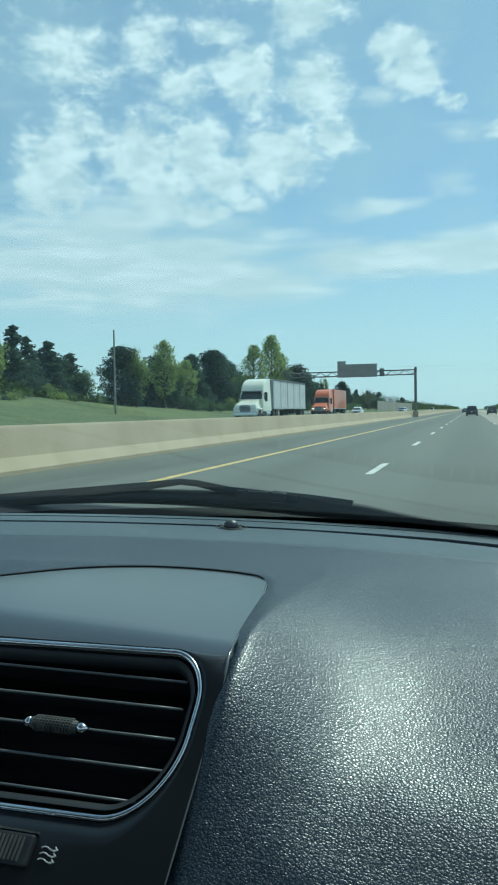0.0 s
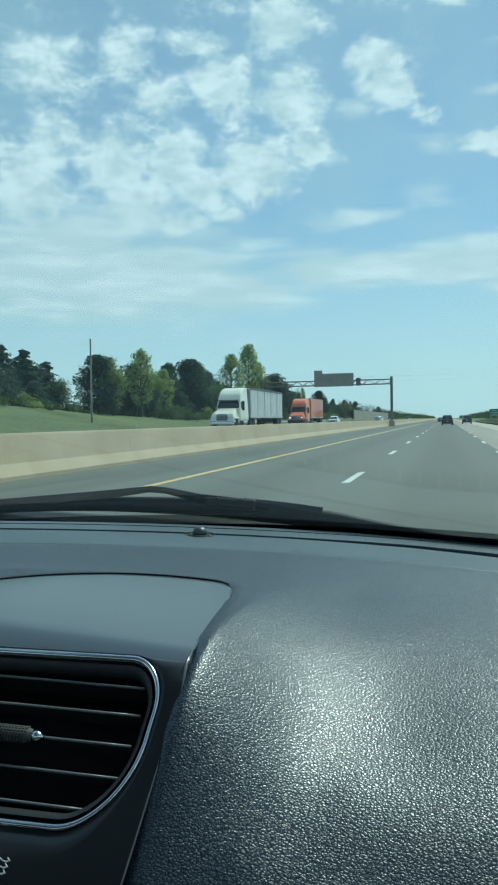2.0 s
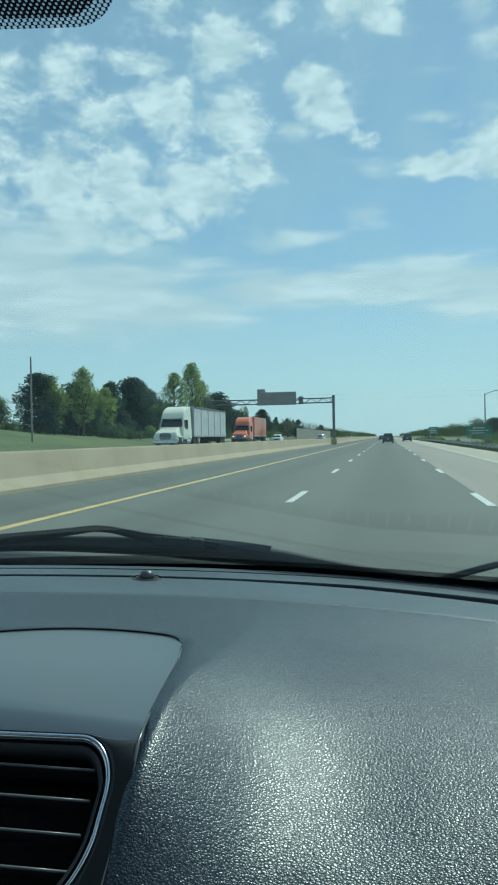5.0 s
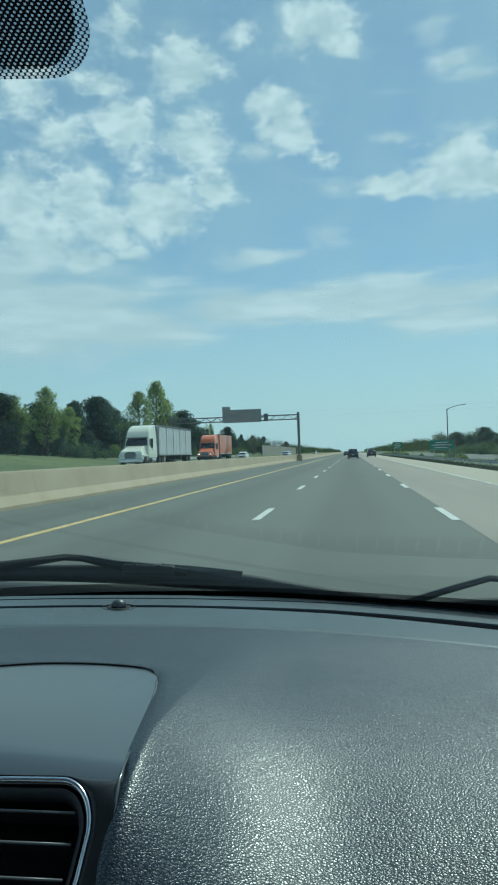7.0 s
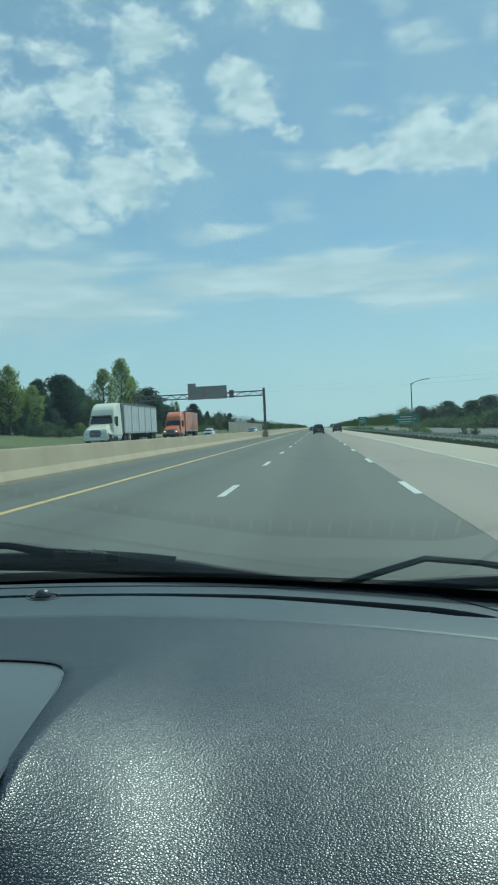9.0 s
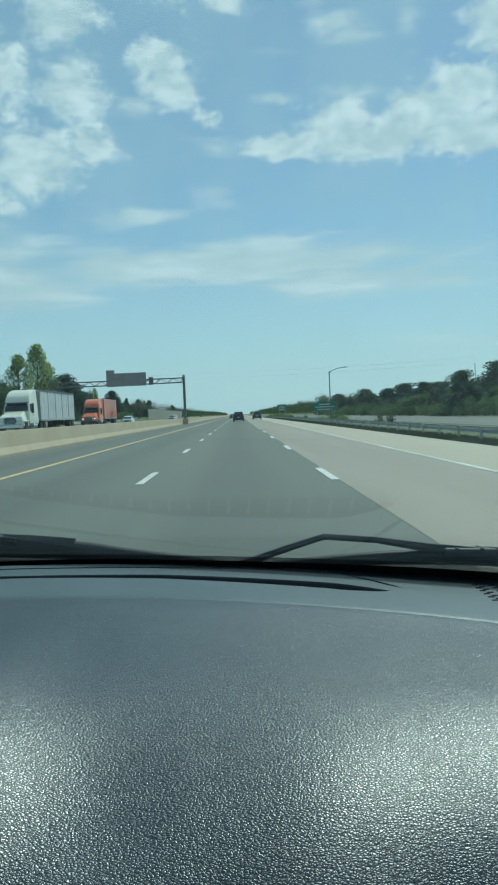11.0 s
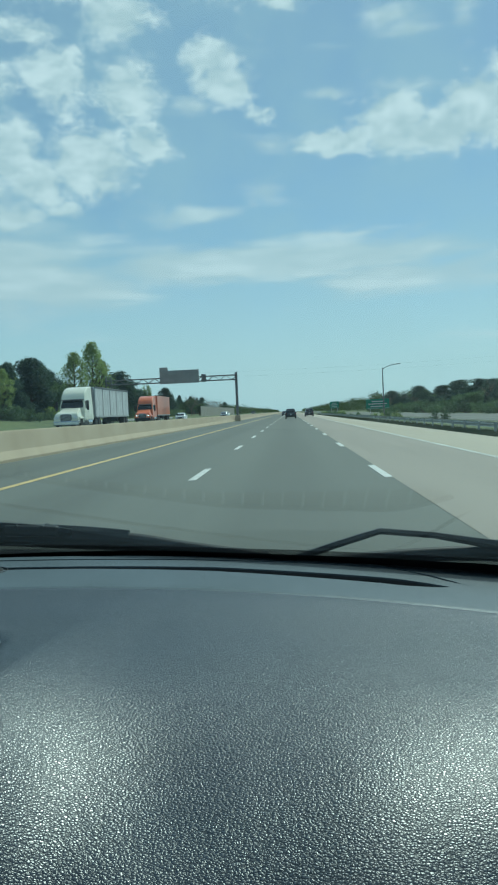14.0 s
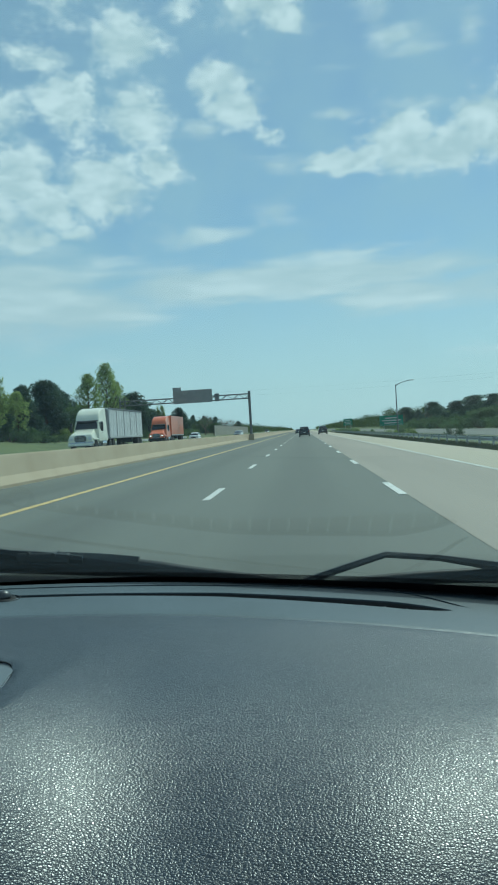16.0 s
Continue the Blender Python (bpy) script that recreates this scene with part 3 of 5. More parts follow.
def leaf_part(name, verts, faces, mat, parent):
    me = bpy.data.meshes.new(name)
    me.from_pydata([tuple(v) for v in verts], [], faces)
    me.materials.append(mat)
    ob = new(name, me)
    ob.parent = parent
    return ob


def limbs(bm, rng, p, d, length, r, depth, tips):
    """A branch that bends, thins and forks."""
    q = p + d * length * .5 + Vector((rng.gauss(0, .06), rng.gauss(0, .06), .03)) * length
    e = p + d * length + Vector((rng.gauss(0, .08), rng.gauss(0, .08), .05)) * length
    tube([p, q, e], [r, r * .8, r * .55], 5 if depth > 1 else 3, bm, False)
    tips.append((e, length))
    if depth:
        for k in range(rng.choice((2, 3, 3))):
            nd = (d + Vector((rng.gauss(0, .55), rng.gauss(0, .55), rng.gauss(.15, .25)))).normalized()
            limbs(bm, rng, e if k else q, nd, length * rng.uniform(.55, .8), r * .55, depth - 1, tips)


def broadleaf(rng, h, mat, label, dense=1.0):
    t = thing("tree", label, "tree")
    bm, tips = bmesh.new(), []
    tube([(0, 0, -.3), (.05, 0, h * .2), (.0, .05, h * .36)], [h * .022, h * .016, h * .013], 7, bm)
    for k in range(6):
        a = k * 1.05 + rng.uniform(-.3, .3)
        d = Vector((math.cos(a) * .55, math.sin(a) * .55, 1)).normalized()
        limbs(bm, rng, Vector((0, 0, h * rng.uniform(.10, .34))), d, h * rng.uniform(.20, .3), h * .010, 2, tips)
    part("trunk", bm, BARK, t)
    centres = [(p.x, p.y, p.z, h * rng.uniform(.05, .10)) for p, _ in tips]
    for _ in range(34):
        d = Vector((rng.gauss(0, 1), rng.gauss(0, 1), rng.gauss(0, 1))).normalized() * rng.uniform(.35, 1)
        centres.append((d.x * h * .27, d.y * h * .27, h * .52 + d.z * h * .38, h * rng.uniform(.06, .11)))
    top = max(z + r for _, _, z, r in centres)
    centres = [(x, y, z * h / top, r) for x, y, z, r in centres]
    leaf_part("crown", *leaves(centres, int(5200 * dense), h * .034, 1.3, rng), mat, t)
    return t


def conifer(rng, h, label):
    t = thing("tree", label, "tree")
    bm = bmesh.new()
    tube([(0, 0, -.3), (0, 0, h * .5), (0, 0, h)], [h * .02, h * .012, h * .003], 7, bm)
    centres = []
    wide = rng.uniform(.20, .28)
    for k in range(46):
        f = (k + rng.random()) / 46
        z = h * (.03 + .95 * f)
        r = h * wide * (1 - f) ** .75 * rng.uniform(.65, 1.1) + h * .012
        a = rng.uniform(0, 6.28)
        e = Vector((math.cos(a) * r, math.sin(a) * r, z - r * .25))
        tube([(0, 0, z), e], [h * .005, h * .002], 3, bm, False)
        for s in (.3, .6, .95):
            centres.append((e.x * s, e.y * s, z - r * .25 * s, r * .30 + h * .015))
    part("trunk", bm, BARK, t)
    leaf_part("crown", *leaves(centres, 4800, h * .034, 1.2, rng, .7), LEAF_C, t)
    return t


def pine(rng, h, label):
    """A broad old pine: rounded layered clumps."""
    t = thing("tree", label, "tree")
    bm, centres = bmesh.new(), []
    tube([(0, 0, -.3), (.1, 0, h * .5), (0, .1, h * .92)], [h * .022, h * .015, h * .005], 7, bm)
    for k in range(26):
        f = (k + rng.random()) / 26
        z = h * (.06 + .84 * f)
        r = h * .27 * (1 - f * f) ** .7 * rng.uniform(.45, 1.1)
        a = rng.uniform(0, 6.28)
        e = Vector((math.cos(a) * r, math.sin(a) * r, z + h * .03))
        tube([(0, 0, z - h * .04), e], [h * .007, h * .003], 4, bm, False)
        centres.append((e.x, e.y, e.z, h * rng.uniform(.07, .12)))
    centres.append((0, 0, h * .92, h * .07))
    part("trunk", bm, BARK, t)
    top = max(z + r for _, _, z, r in centres)
    centres = [(x, y, z * h / top, r) for x, y, z, r in centres]
    leaf_part("crown", *leaves(centres, 9000, h * .034, 1.5, rng, .75), LEAF_C, t)
    return t


def spring_tree(rng, h, label):
    """A slender pointed crown on one leader, its branches still showing through the young leaves."""
    t = thing("tree", label, "tree")
    bm, centres = bmesh.new(), []
    tube([(0, 0, -.3), (.06, .03, h * .3), (-.04, .05, h * .65), (0, 0, h * .97)], [h * .017, h * .013, h * .007, h * .002], 7, bm)
    for k in range(40):
        f = (k + rng.random()) / 40
        z = h * (.10 + .80 * f)
        reach = h * .20 * (.55 + .45 * min(1, f / .3)) * (1 - max(0, f - .3) / .7) ** .75 * rng.uniform(.7, 1.15) + h * .02
        a = k * 2.4 + rng.uniform(-.4, .4)
        mid = Vector((math.cos(a) * reach * .55, math.sin(a) * reach * .55, z + reach * .5))
        end = Vector((math.cos(a) * reach, math.sin(a) * reach, z + reach * 1.15))
        tube([(0, 0, z), mid, end], [h * .006, h * .004, h * .0015], 4, bm, False)
        for s_ in (-.5, .5):
            side = mid + Vector((math.cos(a + s_ * 1.6) * reach * .4, math.sin(a + s_ * 1.6) * reach * .4, reach * .45))
            tube([mid, side], [h * .003, h * .0012], 3, bm, False)
            centres.append((side.x, side.y, side.z, h * .036))
        for p, q in ((mid, .030), (end, .040)):
            centres.append((p.x, p.y, p.z, h * q))
    part("trunk", bm, BARK, t)
    leaf_part("crown", *leaves(centres, 4200, h * .024, 1.35, rng), LEAF_D, t)
    return t


def bare_tree(rng, h, label):
    t = thing("tree", label, "tree")
    bm, tips = bmesh.new(), []
    tube([(0, 0, -.3), (.05, 0, h * .2), (.0, .05, h * .33)], [h * .02, h * .015, h * .012], 6, bm)
    for k in range(6):
        a = k * 1.05 + rng.uniform(-.3, .3)
        limbs(bm, rng, Vector((0, 0, h * rng.uniform(.2, .33))), Vector((math.cos(a) * .5, math.sin(a) * .5, 1)).normalized(), h * rng.uniform(.24, .32), h * .009, 3, tips)
    part("trunk", bm, TWIGS, t)
    return t


def bush(rng, h, mat, label):
    t = thing("bush", label, "bush")
    bm, centres = bmesh.new(), []
    for k in range(7):
        a, r = rng.uniform(0, 6.28), rng.uniform(.1, .8) * h
        e = Vector((math.cos(a) * r, math.sin(a) * r, h * rng.uniform(.35, .8)))
        tube([(0, 0, -.1), e], [.05, .02], 4, bm, False)
        centres.append((e.x, e.y, e.z, h * rng.uniform(.25, .4)))
        centres.append((e.x, e.y, e.z * .4, h * .3))
    part("stems", bm, BARK, t)
    leaf_part("crown", *leaves(centres, 600, h * .13, 1.1, rng, .8), mat, t)
    return t


rng = random.Random(11)
KINDS = {
    "conifer": [conifer(random.Random(20 + _), 10, "dark green spruce beside the motorway") for _ in range(3)],
    "pine": [pine(random.Random(40 + _), 10, "broad dark pine with layered clumps of needles") for _ in range(3)],
    "spring": [spring_tree(random.Random(60 + _), 10, "slender tree in light green spring leaf") for _ in range(3)],
    "young": [broadleaf(random.Random(70 + _), 10, LEAF_D, "rounded tree in light green spring leaf") for _ in range(2)],
    "green": [broadleaf(random.Random(80 + _), 10, LEAF_M, "leafy mid-green tree on the verge", 1.1) for _ in range(3)],
    "bare": [bare_tree(rng, 10, "bare grey-brown tree without leaves") for _ in range(3)],
    "bush": [bush(rng, 2.2, LEAF_M, "dense green bush at the edge of the trees") for _ in range(2)],
    "scrub": [bush(rng, 2.0, LEAF_D, "yellow-green bush on the verge") for _ in range(2)],
}
used = set()


def plant(kind, x, y, scale, wide=1.0):
    ob = KINDS[kind][rng.randrange(len(KINDS[kind]))]
    m = pose(x, y, lie(x, y) - .05, 0, 0, rng.uniform(0, 360)) @ Matrix.Diagonal((scale * wide * rng.uniform(.85, 1.15), scale * wide * rng.uniform(.85, 1.15), scale, 1))
    tagged(ob, group="trees along the motorway")
    if ob.name in used:
        copy_thing(ob, m)
    else:
        used.add(ob.name)
        ob.matrix_basis = m


# Far verge: dark pines and slender spring trees at the edge of a wood, then bare trees behind the sound wall.
for kind, x, y, h, wide in (("pine", -46, 97.7, 8.2, 1.2), ("young", -44, 98.2, 8.4, .8), ("spring", -44, 108.3, 10.6, 1.15), ("young", -45, 116.4, 8.0, .8), ("spring", -45, 120.4, 8.4, 1.1),
                            ("pine", -47, 128.1, 9.6, 1.0), ("pine", -45, 134.3, 13.2, .95), ("pine", -46, 139.5, 11.0, 1.1), ("pine", -46, 146.9, 9.6, 1.2), ("green", -43, 140.0, 7.4, .85),
                            ("spring", -44, 158.5, 14.2, .95), ("spring", -44, 173.7, 12.6, .85), ("spring", -44, 181.7, 13.4, .85), ("pine", -44, 200.3, 11.8, 1.5), ("young", -43, 235.9, 12.0, .65),
                            ("pine", -44, 273.2, 10.2, 1.05), ("pine", -47, 113, 7.0, 1.0), ("young", -57, 84, 8.6, 1.3), ("conifer", -58, 90.5, 9.6, 1.3), ("conifer", -60, 97, 9.2, 1.3), ("conifer", -61, 104, 10.4, 1.2), ("conifer", -60, 109, 9.0, 1.3), ("pine", -46, 190, 8.4, 1.1), ("pine", -46, 222, 8.6, 1.1), ("pine", -46, 252, 7.6, 1.2)):
    plant(kind, x, y, h / 10, wide)
y = 62.0
while y < 300:
    near = y < 112
    if near:
        plant("conifer" if rng.random() < .45 else "pine" if rng.random() < .7 else "green", -rng.uniform(58, 62), y, .66 * rng.uniform(.8, 1.15), 1.25)
        plant("pine" if rng.random() < .7 else "young", -rng.uniform(63, 68), y + 2, .66 * rng.uniform(.8, 1.15), 1.4)
    else:
        plant("pine" if rng.random() < .6 else "conifer", -rng.uniform(50, 58), y + rng.uniform(-2, 2), .64 * rng.uniform(.75, 1.15))
        plant("pine" if rng.random() < .6 else "green", -rng.uniform(46, 52), y + rng.uniform(-2, 2), .62 * rng.uniform(.85, 1.2), 1.3)
    for _ in range(2):
        plant("bush" if rng.random() < .85 else "scrub", -rng.uniform(54, 58) if near else -rng.uniform(40, 44), y + rng.uniform(-2.5, 2.5), rng.uniform(.6, 1.2))
    y += rng.uniform(3.4, 4.8)
while y < 470:
    plant("bare" if rng.random() < .55 else "pine" if rng.random() < .5 else "green", -rng.uniform(38, 46), y, rng.uniform(.7, 1.0))
    if rng.random() < .6:
        plant("green" if rng.random() < .5 else "conifer", -rng.uniform(48, 56), y, rng.uniform(.7, 1.0))
    y += rng.uniform(5, 8)
# Near verge: lower mixed trees beyond the service road, scrub by the rail.
y = 62.0
while y < 330:
    f = rng.random()
    swell = (1 if y > 120 else .82) + .20 * math.sin(y * .045 + 1.0) + .10 * math.sin(y * .16)
    plant("pine" if f < .45 else "green" if f < .85 else "young" if f < .93 else "bare", rng.uniform(37, 44), y, .56 * swell * rng.uniform(.85, 1.12), 1.15)
    plant("green" if rng.random() < .6 else "pine", rng.uniform(55, 63), y + 3, .70 * swell * rng.uniform(.9, 1.1), 1.3)
    plant("pine" if rng.random() < .5 else "green", rng.uniform(46, 54), y + 2, .64 * swell * rng.uniform(.85, 1.12), 1.15)
    for _ in range(2):
        plant("bush", rng.uniform(33.5, 38), y + rng.uniform(-2, 2), rng.uniform(.8, 1.5))
    if rng.random() < .45:
        plant("bush" if rng.random() < .6 else "scrub", rng.uniform(14, 18.5), y + 30, rng.uniform(.4, .85))
    y += rng.uniform(4.4, 6.4)
for k in range(16):
    plant("scrub" if k % 3 else "bush", -rng.uniform(47, 53), 64 + 2.6 * k + rng.uniform(-1, 1), rng.uniform(.35, .7), 1.3)
blades = random.Random(5)
v, f = [], []
for _ in range(60000):
    y = 8 + 230 * blades.random() ** 1.7
    x = blades.uniform(7.65, 12.4)
    tall, lean = blades.uniform(.10, .34), blades.uniform(-.12, .12)
    wide = .012 + .00025 * y
    z = lie(x, y) - .02
    v += [(x - wide, y, z), (x + wide, y, z), (x + lean, y + blades.uniform(-.1, .1), z + tall)]
    f.append((len(v) - 3, len(v) - 2, len(v) - 1))
verge = bpy.data.meshes.new("verge_grass")
verge.from_pydata(v, [], f)
verge.materials.append(TUFTS)
tagged(new("verge_grass", verge), "dark rough grass in the ditch beside the shoulder", "grass", kind="stuff")
for spare in [o for group in KINDS.values() for o in group if o.name not in used]:
    for o in [*spare.children_recursive, spare]:
        bpy.data.objects.remove(o)

centres = []
y = 55.0
while y < 540:
    for _ in range(3):
        x = -rng.uniform(62, 80)
        centres.append((x, y, lie(x, y) - 1.5 + rng.uniform(.5, 4.8 if y > 95 else 4.2), rng.uniform(2.0, 3.2)))
        centres.append((rng.uniform(60, 80), y + 20, rng.uniform(.8, 4.5), rng.uniform(1.8, 3.0)))
    y += 2.6
thicket = bpy.data.meshes.new("thicket")
v, f = leaves(centres, 64000, .55, 1.1, rng, .8)
thicket.from_pydata([tuple(p) for p in v], [], f)
thicket.materials.append(LEAF_M)
tagged(new("thicket", thicket), "dense undergrowth filling the woods behind the roadside trees", "undergrowth", kind="stuff")
centres, distant = [], []
for side in (-1, 1):
    y = 330.0 if side > 0 else 470.0
    while y < 2600:
        rise = 1 + .25 * math.sin(y * .021 + side) + .15 * math.sin(y * .083)
        (centres if y < 900 else distant).append((side * rng.uniform(36, 60) + (3 if side > 0 else 0), y, rng.uniform(1.0, 5.8) * rise, rng.uniform(2.3, 4.2)))
        y += 2.2 if y < 900 else 3.0
woods = bpy.data.meshes.new("far_woods")
v, f = leaves(centres, 80000, .60, 1.0, rng, .8)
v2, f2 = leaves(distant, 50000, 1.1, 1.0, rng, .8)
f += [tuple(k + len(v) for k in q) for q in f2]
v += v2
woods.from_pydata([tuple(p) for p in v], [], f)
woods.materials.append(LEAF_F)
tagged(new("far_woods", woods), "far mixed woods lining both sides of the motorway", "woods", kind="stuff")


# ---- vehicles; built facing -y, front bumper at y = 0 ----
def wheel(parent, x, y, r, w, name="wheel"):
    s = 1 if x > 0 else -1
    tyre = turned([(r * .62, -w / 2), (r * .9, -w / 2), (r, -w * .38), (r, w * .38), (r * .9, w / 2), (r * .62, w / 2)], 22, "x")
    ob = part(name, tyre, TYRE, parent, at=pose(x, y, r))
    part("rim", turned([(.02, s * w * .36), (r * .25, s * w * .40), (r * .5, s * w * .34), (r * .63, s * w * .46), (r * .63, -s * w * .3)], 18, "x"), RIM, ob)
    return ob


def tapered(outline, w0, w1, z0, z1, bevel):
    """A (y, z) outline drawn across, narrowing from w0 at z0 to w1 at z1."""
    bm = extruded(outline, -1, 1)
    for v in bm.verts:
        f = min(1, max(0, (v.co.z - z0) / (z1 - z0)))
        v.co.x *= (w0 + (w1 - w0) * f) / 2
    bmesh.ops.bevel(bm, geom=bm.edges[:], offset=bevel, segments=2, affect="EDGES", profile=0.5)
    return bm


def car(at, paint, label, suv=False, group="cars on the motorway", lights=False):
    c = thing("car", label, "car", at, group)
    L, W_, H_ = (4.75, 1.90, 1.72) if suv else (4.65, 1.82, 1.45)
    zb = 0.98 if suv else 0.88
    lower = [(0.02, .30), (0.0, .55), (.08, .74), (.35, zb - .10), (1.25, zb), (L - .75, zb + .03), (L - .12, zb - .02), (L, .72), (L - .03, .34), (L - .4, .24), (.4, .22)]
    part("body", tapered(lower, W_, W_ * .93, .3, 1.0, .05), paint, c, smooth=False)
    if suv:
        top = [(1.15, zb - .03), (1.95, H_ - .05), (2.5, H_), (L - .55, H_ - .04), (L - .10, zb)]
        glass = [(1.28, zb + .02), (1.98, H_ - .10), (2.5, H_ - .07), (L - .60, H_ - .11), (L - .22, zb + .04)]
    else:
        top = [(1.20, zb - .03), (2.05, H_ - .04), (2.6, H_), (3.35, H_ - .05), (L - .55, zb)]
        glass = [(1.32, zb + .01), (2.08, H_ - .09), (2.6, H_ - .06), (3.32, H_ - .11), (L - .75, zb + .03)]
    part("roof", tapered(top, W_ * .90, W_ * .70, zb, H_, .05), paint, c)
    for s in (-1, 1):
        pane = extruded(glass, -.006, .006)
        for v in pane.verts:
            f = (v.co.z - zb) / (H_ - zb)
            v.co.x += s * (W_ * (.45 - .10 * f) + .004)
        part("side_window", pane, PANE, c)
        part("mirror", block(s * (W_ / 2 + .02) - .09, s * (W_ / 2 + .02) + .09, 1.45, 1.60, zb, zb + .13, .03), paint, c)
        part("headlight", block(s * .62 - .2, s * .62 + .2, -.005, .10, .60, .74, .03), LIT if lights else LAMP, c)
        part("tail_light", block(s * .76 - .07, s * .76 + .07, L - .10, L + .01, .74, .92 if suv else .84, .02), TAIL, c)
        for y in (.95, L - .95):
            wheel(c, s * (W_ / 2 - .12), y, .35 if suv else .32, .22)
    (y0, z0), (y1, z1) = top[0], top[1]
    fw = [[(x * W_ * .42, y0 - .012 + .08 * (1 - abs(x)) * -.4, z0 + .06), (x * W_ * .34, y1 - .03, z1 - .05)] for x in np.linspace(-1, 1, 7)]
    part("front_window", loft(fw), PANE, c)
    (y0, z0), (y1, z1) = top[-1], top[-2]
    rw = [[(x * W_ * .40, y0 + .012 - .02, z0 + .08), (x * W_ * .34, y1 + .02, z1 - .06)] for x in np.linspace(-1, 1, 7)]
    part("rear_window", loft(rw), PANE, c)
    part("grille", block(-.45, .45, -.02, .06, .36, .58, .02), PLASTIC, c)
    part("rear_bumper", block(-W_ * .46, W_ * .46, L - .10, L + .04, .34, .56, .04), PLASTIC if suv else paint, c)
    part("number_plate", block(-.15, .15, L + .005, L + .02, .66, .76, .004), LAMP, c)
    return c


def truck(at, paint, trailer_paint, label, box_length=15.6):
    t = thing("truck", label, "truck", at, "trucks on the far carriageway")
    nose = [(.10, .50), (.02, .80), (.05, 1.22), (.20, 1.46), (.55, 1.60), (1.2, 1.76), (1.95, 1.97), (2.2, 2.0), (2.2, .62), (1.78, .55), (1.62, .92), (1.15, 1.10), (.68, .92), (.55, .55)]
    part("bonnet", tapered(nose, 2.30, 1.55, 1.15, 2.0, .07), paint, t)
    cab = [(2.1, .75), (2.1, 1.95), (2.5, 2.76), (2.62, 3.02), (2.92, 3.40), (3.35, 3.70), (3.9, 3.90), (4.6, 4.02), (5.4, 4.05), (5.4, .75)]
    body = part("cab", tapered(cab, 2.45, 2.15, 1.5, 4.0, .12), paint, t)
    screen = [[(x * 1.08, 2.10 - .10 * (1 - x * x), 2.0), (x * 1.02, 2.50 - .10 * (1 - x * x), 2.72)] for x in np.linspace(-1, 1, 9)]
    part("windscreen", loft(screen), PANE, body)
    part("sun_visor", loft([[(x * 1.12, 2.42 - .10 * (1 - x * x), 2.80), (x * 1.08, 2.30 - .14 * (1 - x * x), 2.70)] for x in np.linspace(-1, 1, 9)]), PLASTIC, body)
    part("grille", block(-.52, .52, -.03, .16, .80, 1.36, .10), PLASTIC, t)
    part("grille_frame", tube([(.56 * math.copysign(abs(math.cos(q)) ** .6, math.cos(q)), -.03, 1.08 + .31 * math.copysign(abs(math.sin(q)) ** .6, math.sin(q))) for q in np.linspace(0, 6.2832, 25)], .035, 6), CHROME, t)
    for i in range(6):
        part("grille_bar", block(-.46, .46, -.05, -.03, .88 + .08 * i, .90 + .08 * i, .004), CHROME, t)
    part("bumper", block(-1.2, 1.2, -.12, .22, .38, .78, .08), CHROME if paint is CREAM else PLASTIC, t)
    for s in (-1, 1):
        lamp = .19 if paint is CREAM else .11
        part("headlight", block(s * .86 - lamp, s * .86 + lamp, .0, .40, 1.10 - lamp * .63, 1.10 + lamp * .63, .05), LAMP if paint is CREAM else LIT, t)
        part("fender", block(s * 1.08 - .17, s * 1.08 + .17, .25, 1.9, .92, 1.12, .08), paint, t)
        part("side_window", block(s * 1.19 - .02, s * 1.19 + .03, 2.6, 3.5, 1.95, 2.62, .01), PANE, body)
        part("door_handle", block(s * 1.23 - .02, s * 1.23 + .02, 3.3, 3.45, 1.6, 1.66, .005), PLASTIC, body)
        m = part("mirror", block(s * 1.48 - .12, s * 1.48 + .12, 2.22, 2.36, 1.75, 2.65, .04), PLASTIC, t)
        part("mirror_arm", tube([(s * 1.2, 2.4, 2.5), (s * 1.45, 2.3, 2.5)], .025, 6), PLASTIC, m)
        part("fuel_tank", turned([(.0, 3.2), (.30, 3.22), (.31, 4.6), (.0, 4.62)], 16, "y"), CHROME, t, at=pose(s * .98, 0, .62))
        part("exhaust_stack", tube([(s * .95, 5.55, 1.0), (s * .95, 5.55, 3.7)], .08, 8), CHROME, t)
        wheel(t, s * 1.03, 1.15, .50, .30)
        for y in (6.2, 7.5, box_length + 3.6, box_length + 4.9):
            wheel(t, s * .98, y, .50, .55)
    part("side_fairing", block(-1.14, 1.14, 5.38, 5.85, .95, 3.95, .04), STEEL_D if paint is CREAM else paint, t)
    part("chassis", block(-.5, .5, 1.0, 8.3, .55, .95, .03), PLASTIC, t)
    box = part("trailer", block(-1.28, 1.28, 6.0, 6.0 + box_length, 1.12, 4.05, .03), trailer_paint, t)
    for s in (-1, 1):
        for i in range(int(box_length / 1.24)):
            part("rib", block(s * 1.285 - .008, s * 1.285 + .008, 6.25 + 1.24 * i, 6.29 + 1.24 * i, 1.2, 3.85), trailer_paint, box)
        for i in range(1, int(box_length / 3.1) + 1 if paint is CREAM else 0):
            part("panel_joint", block(s * 1.285 - .016, s * 1.285 + .016, 6.0 + 3.1 * i - .05, 6.0 + 3.1 * i + .05, 1.2, 3.88), STEEL_D, box, "dark upright joint between panels")
        part("top_rail", block(s * 1.28 - .03, s * 1.28 + .03, 6.0, 6.0 + box_length, 3.88, 4.07, .01), STEEL_D if paint is CREAM else trailer_paint, box)
        part("lower_rail", block(s * 1.28 - .03, s * 1.28 + .03, 6.0, 6.0 + box_length, 1.02, 1.18, .01), STEEL, box)
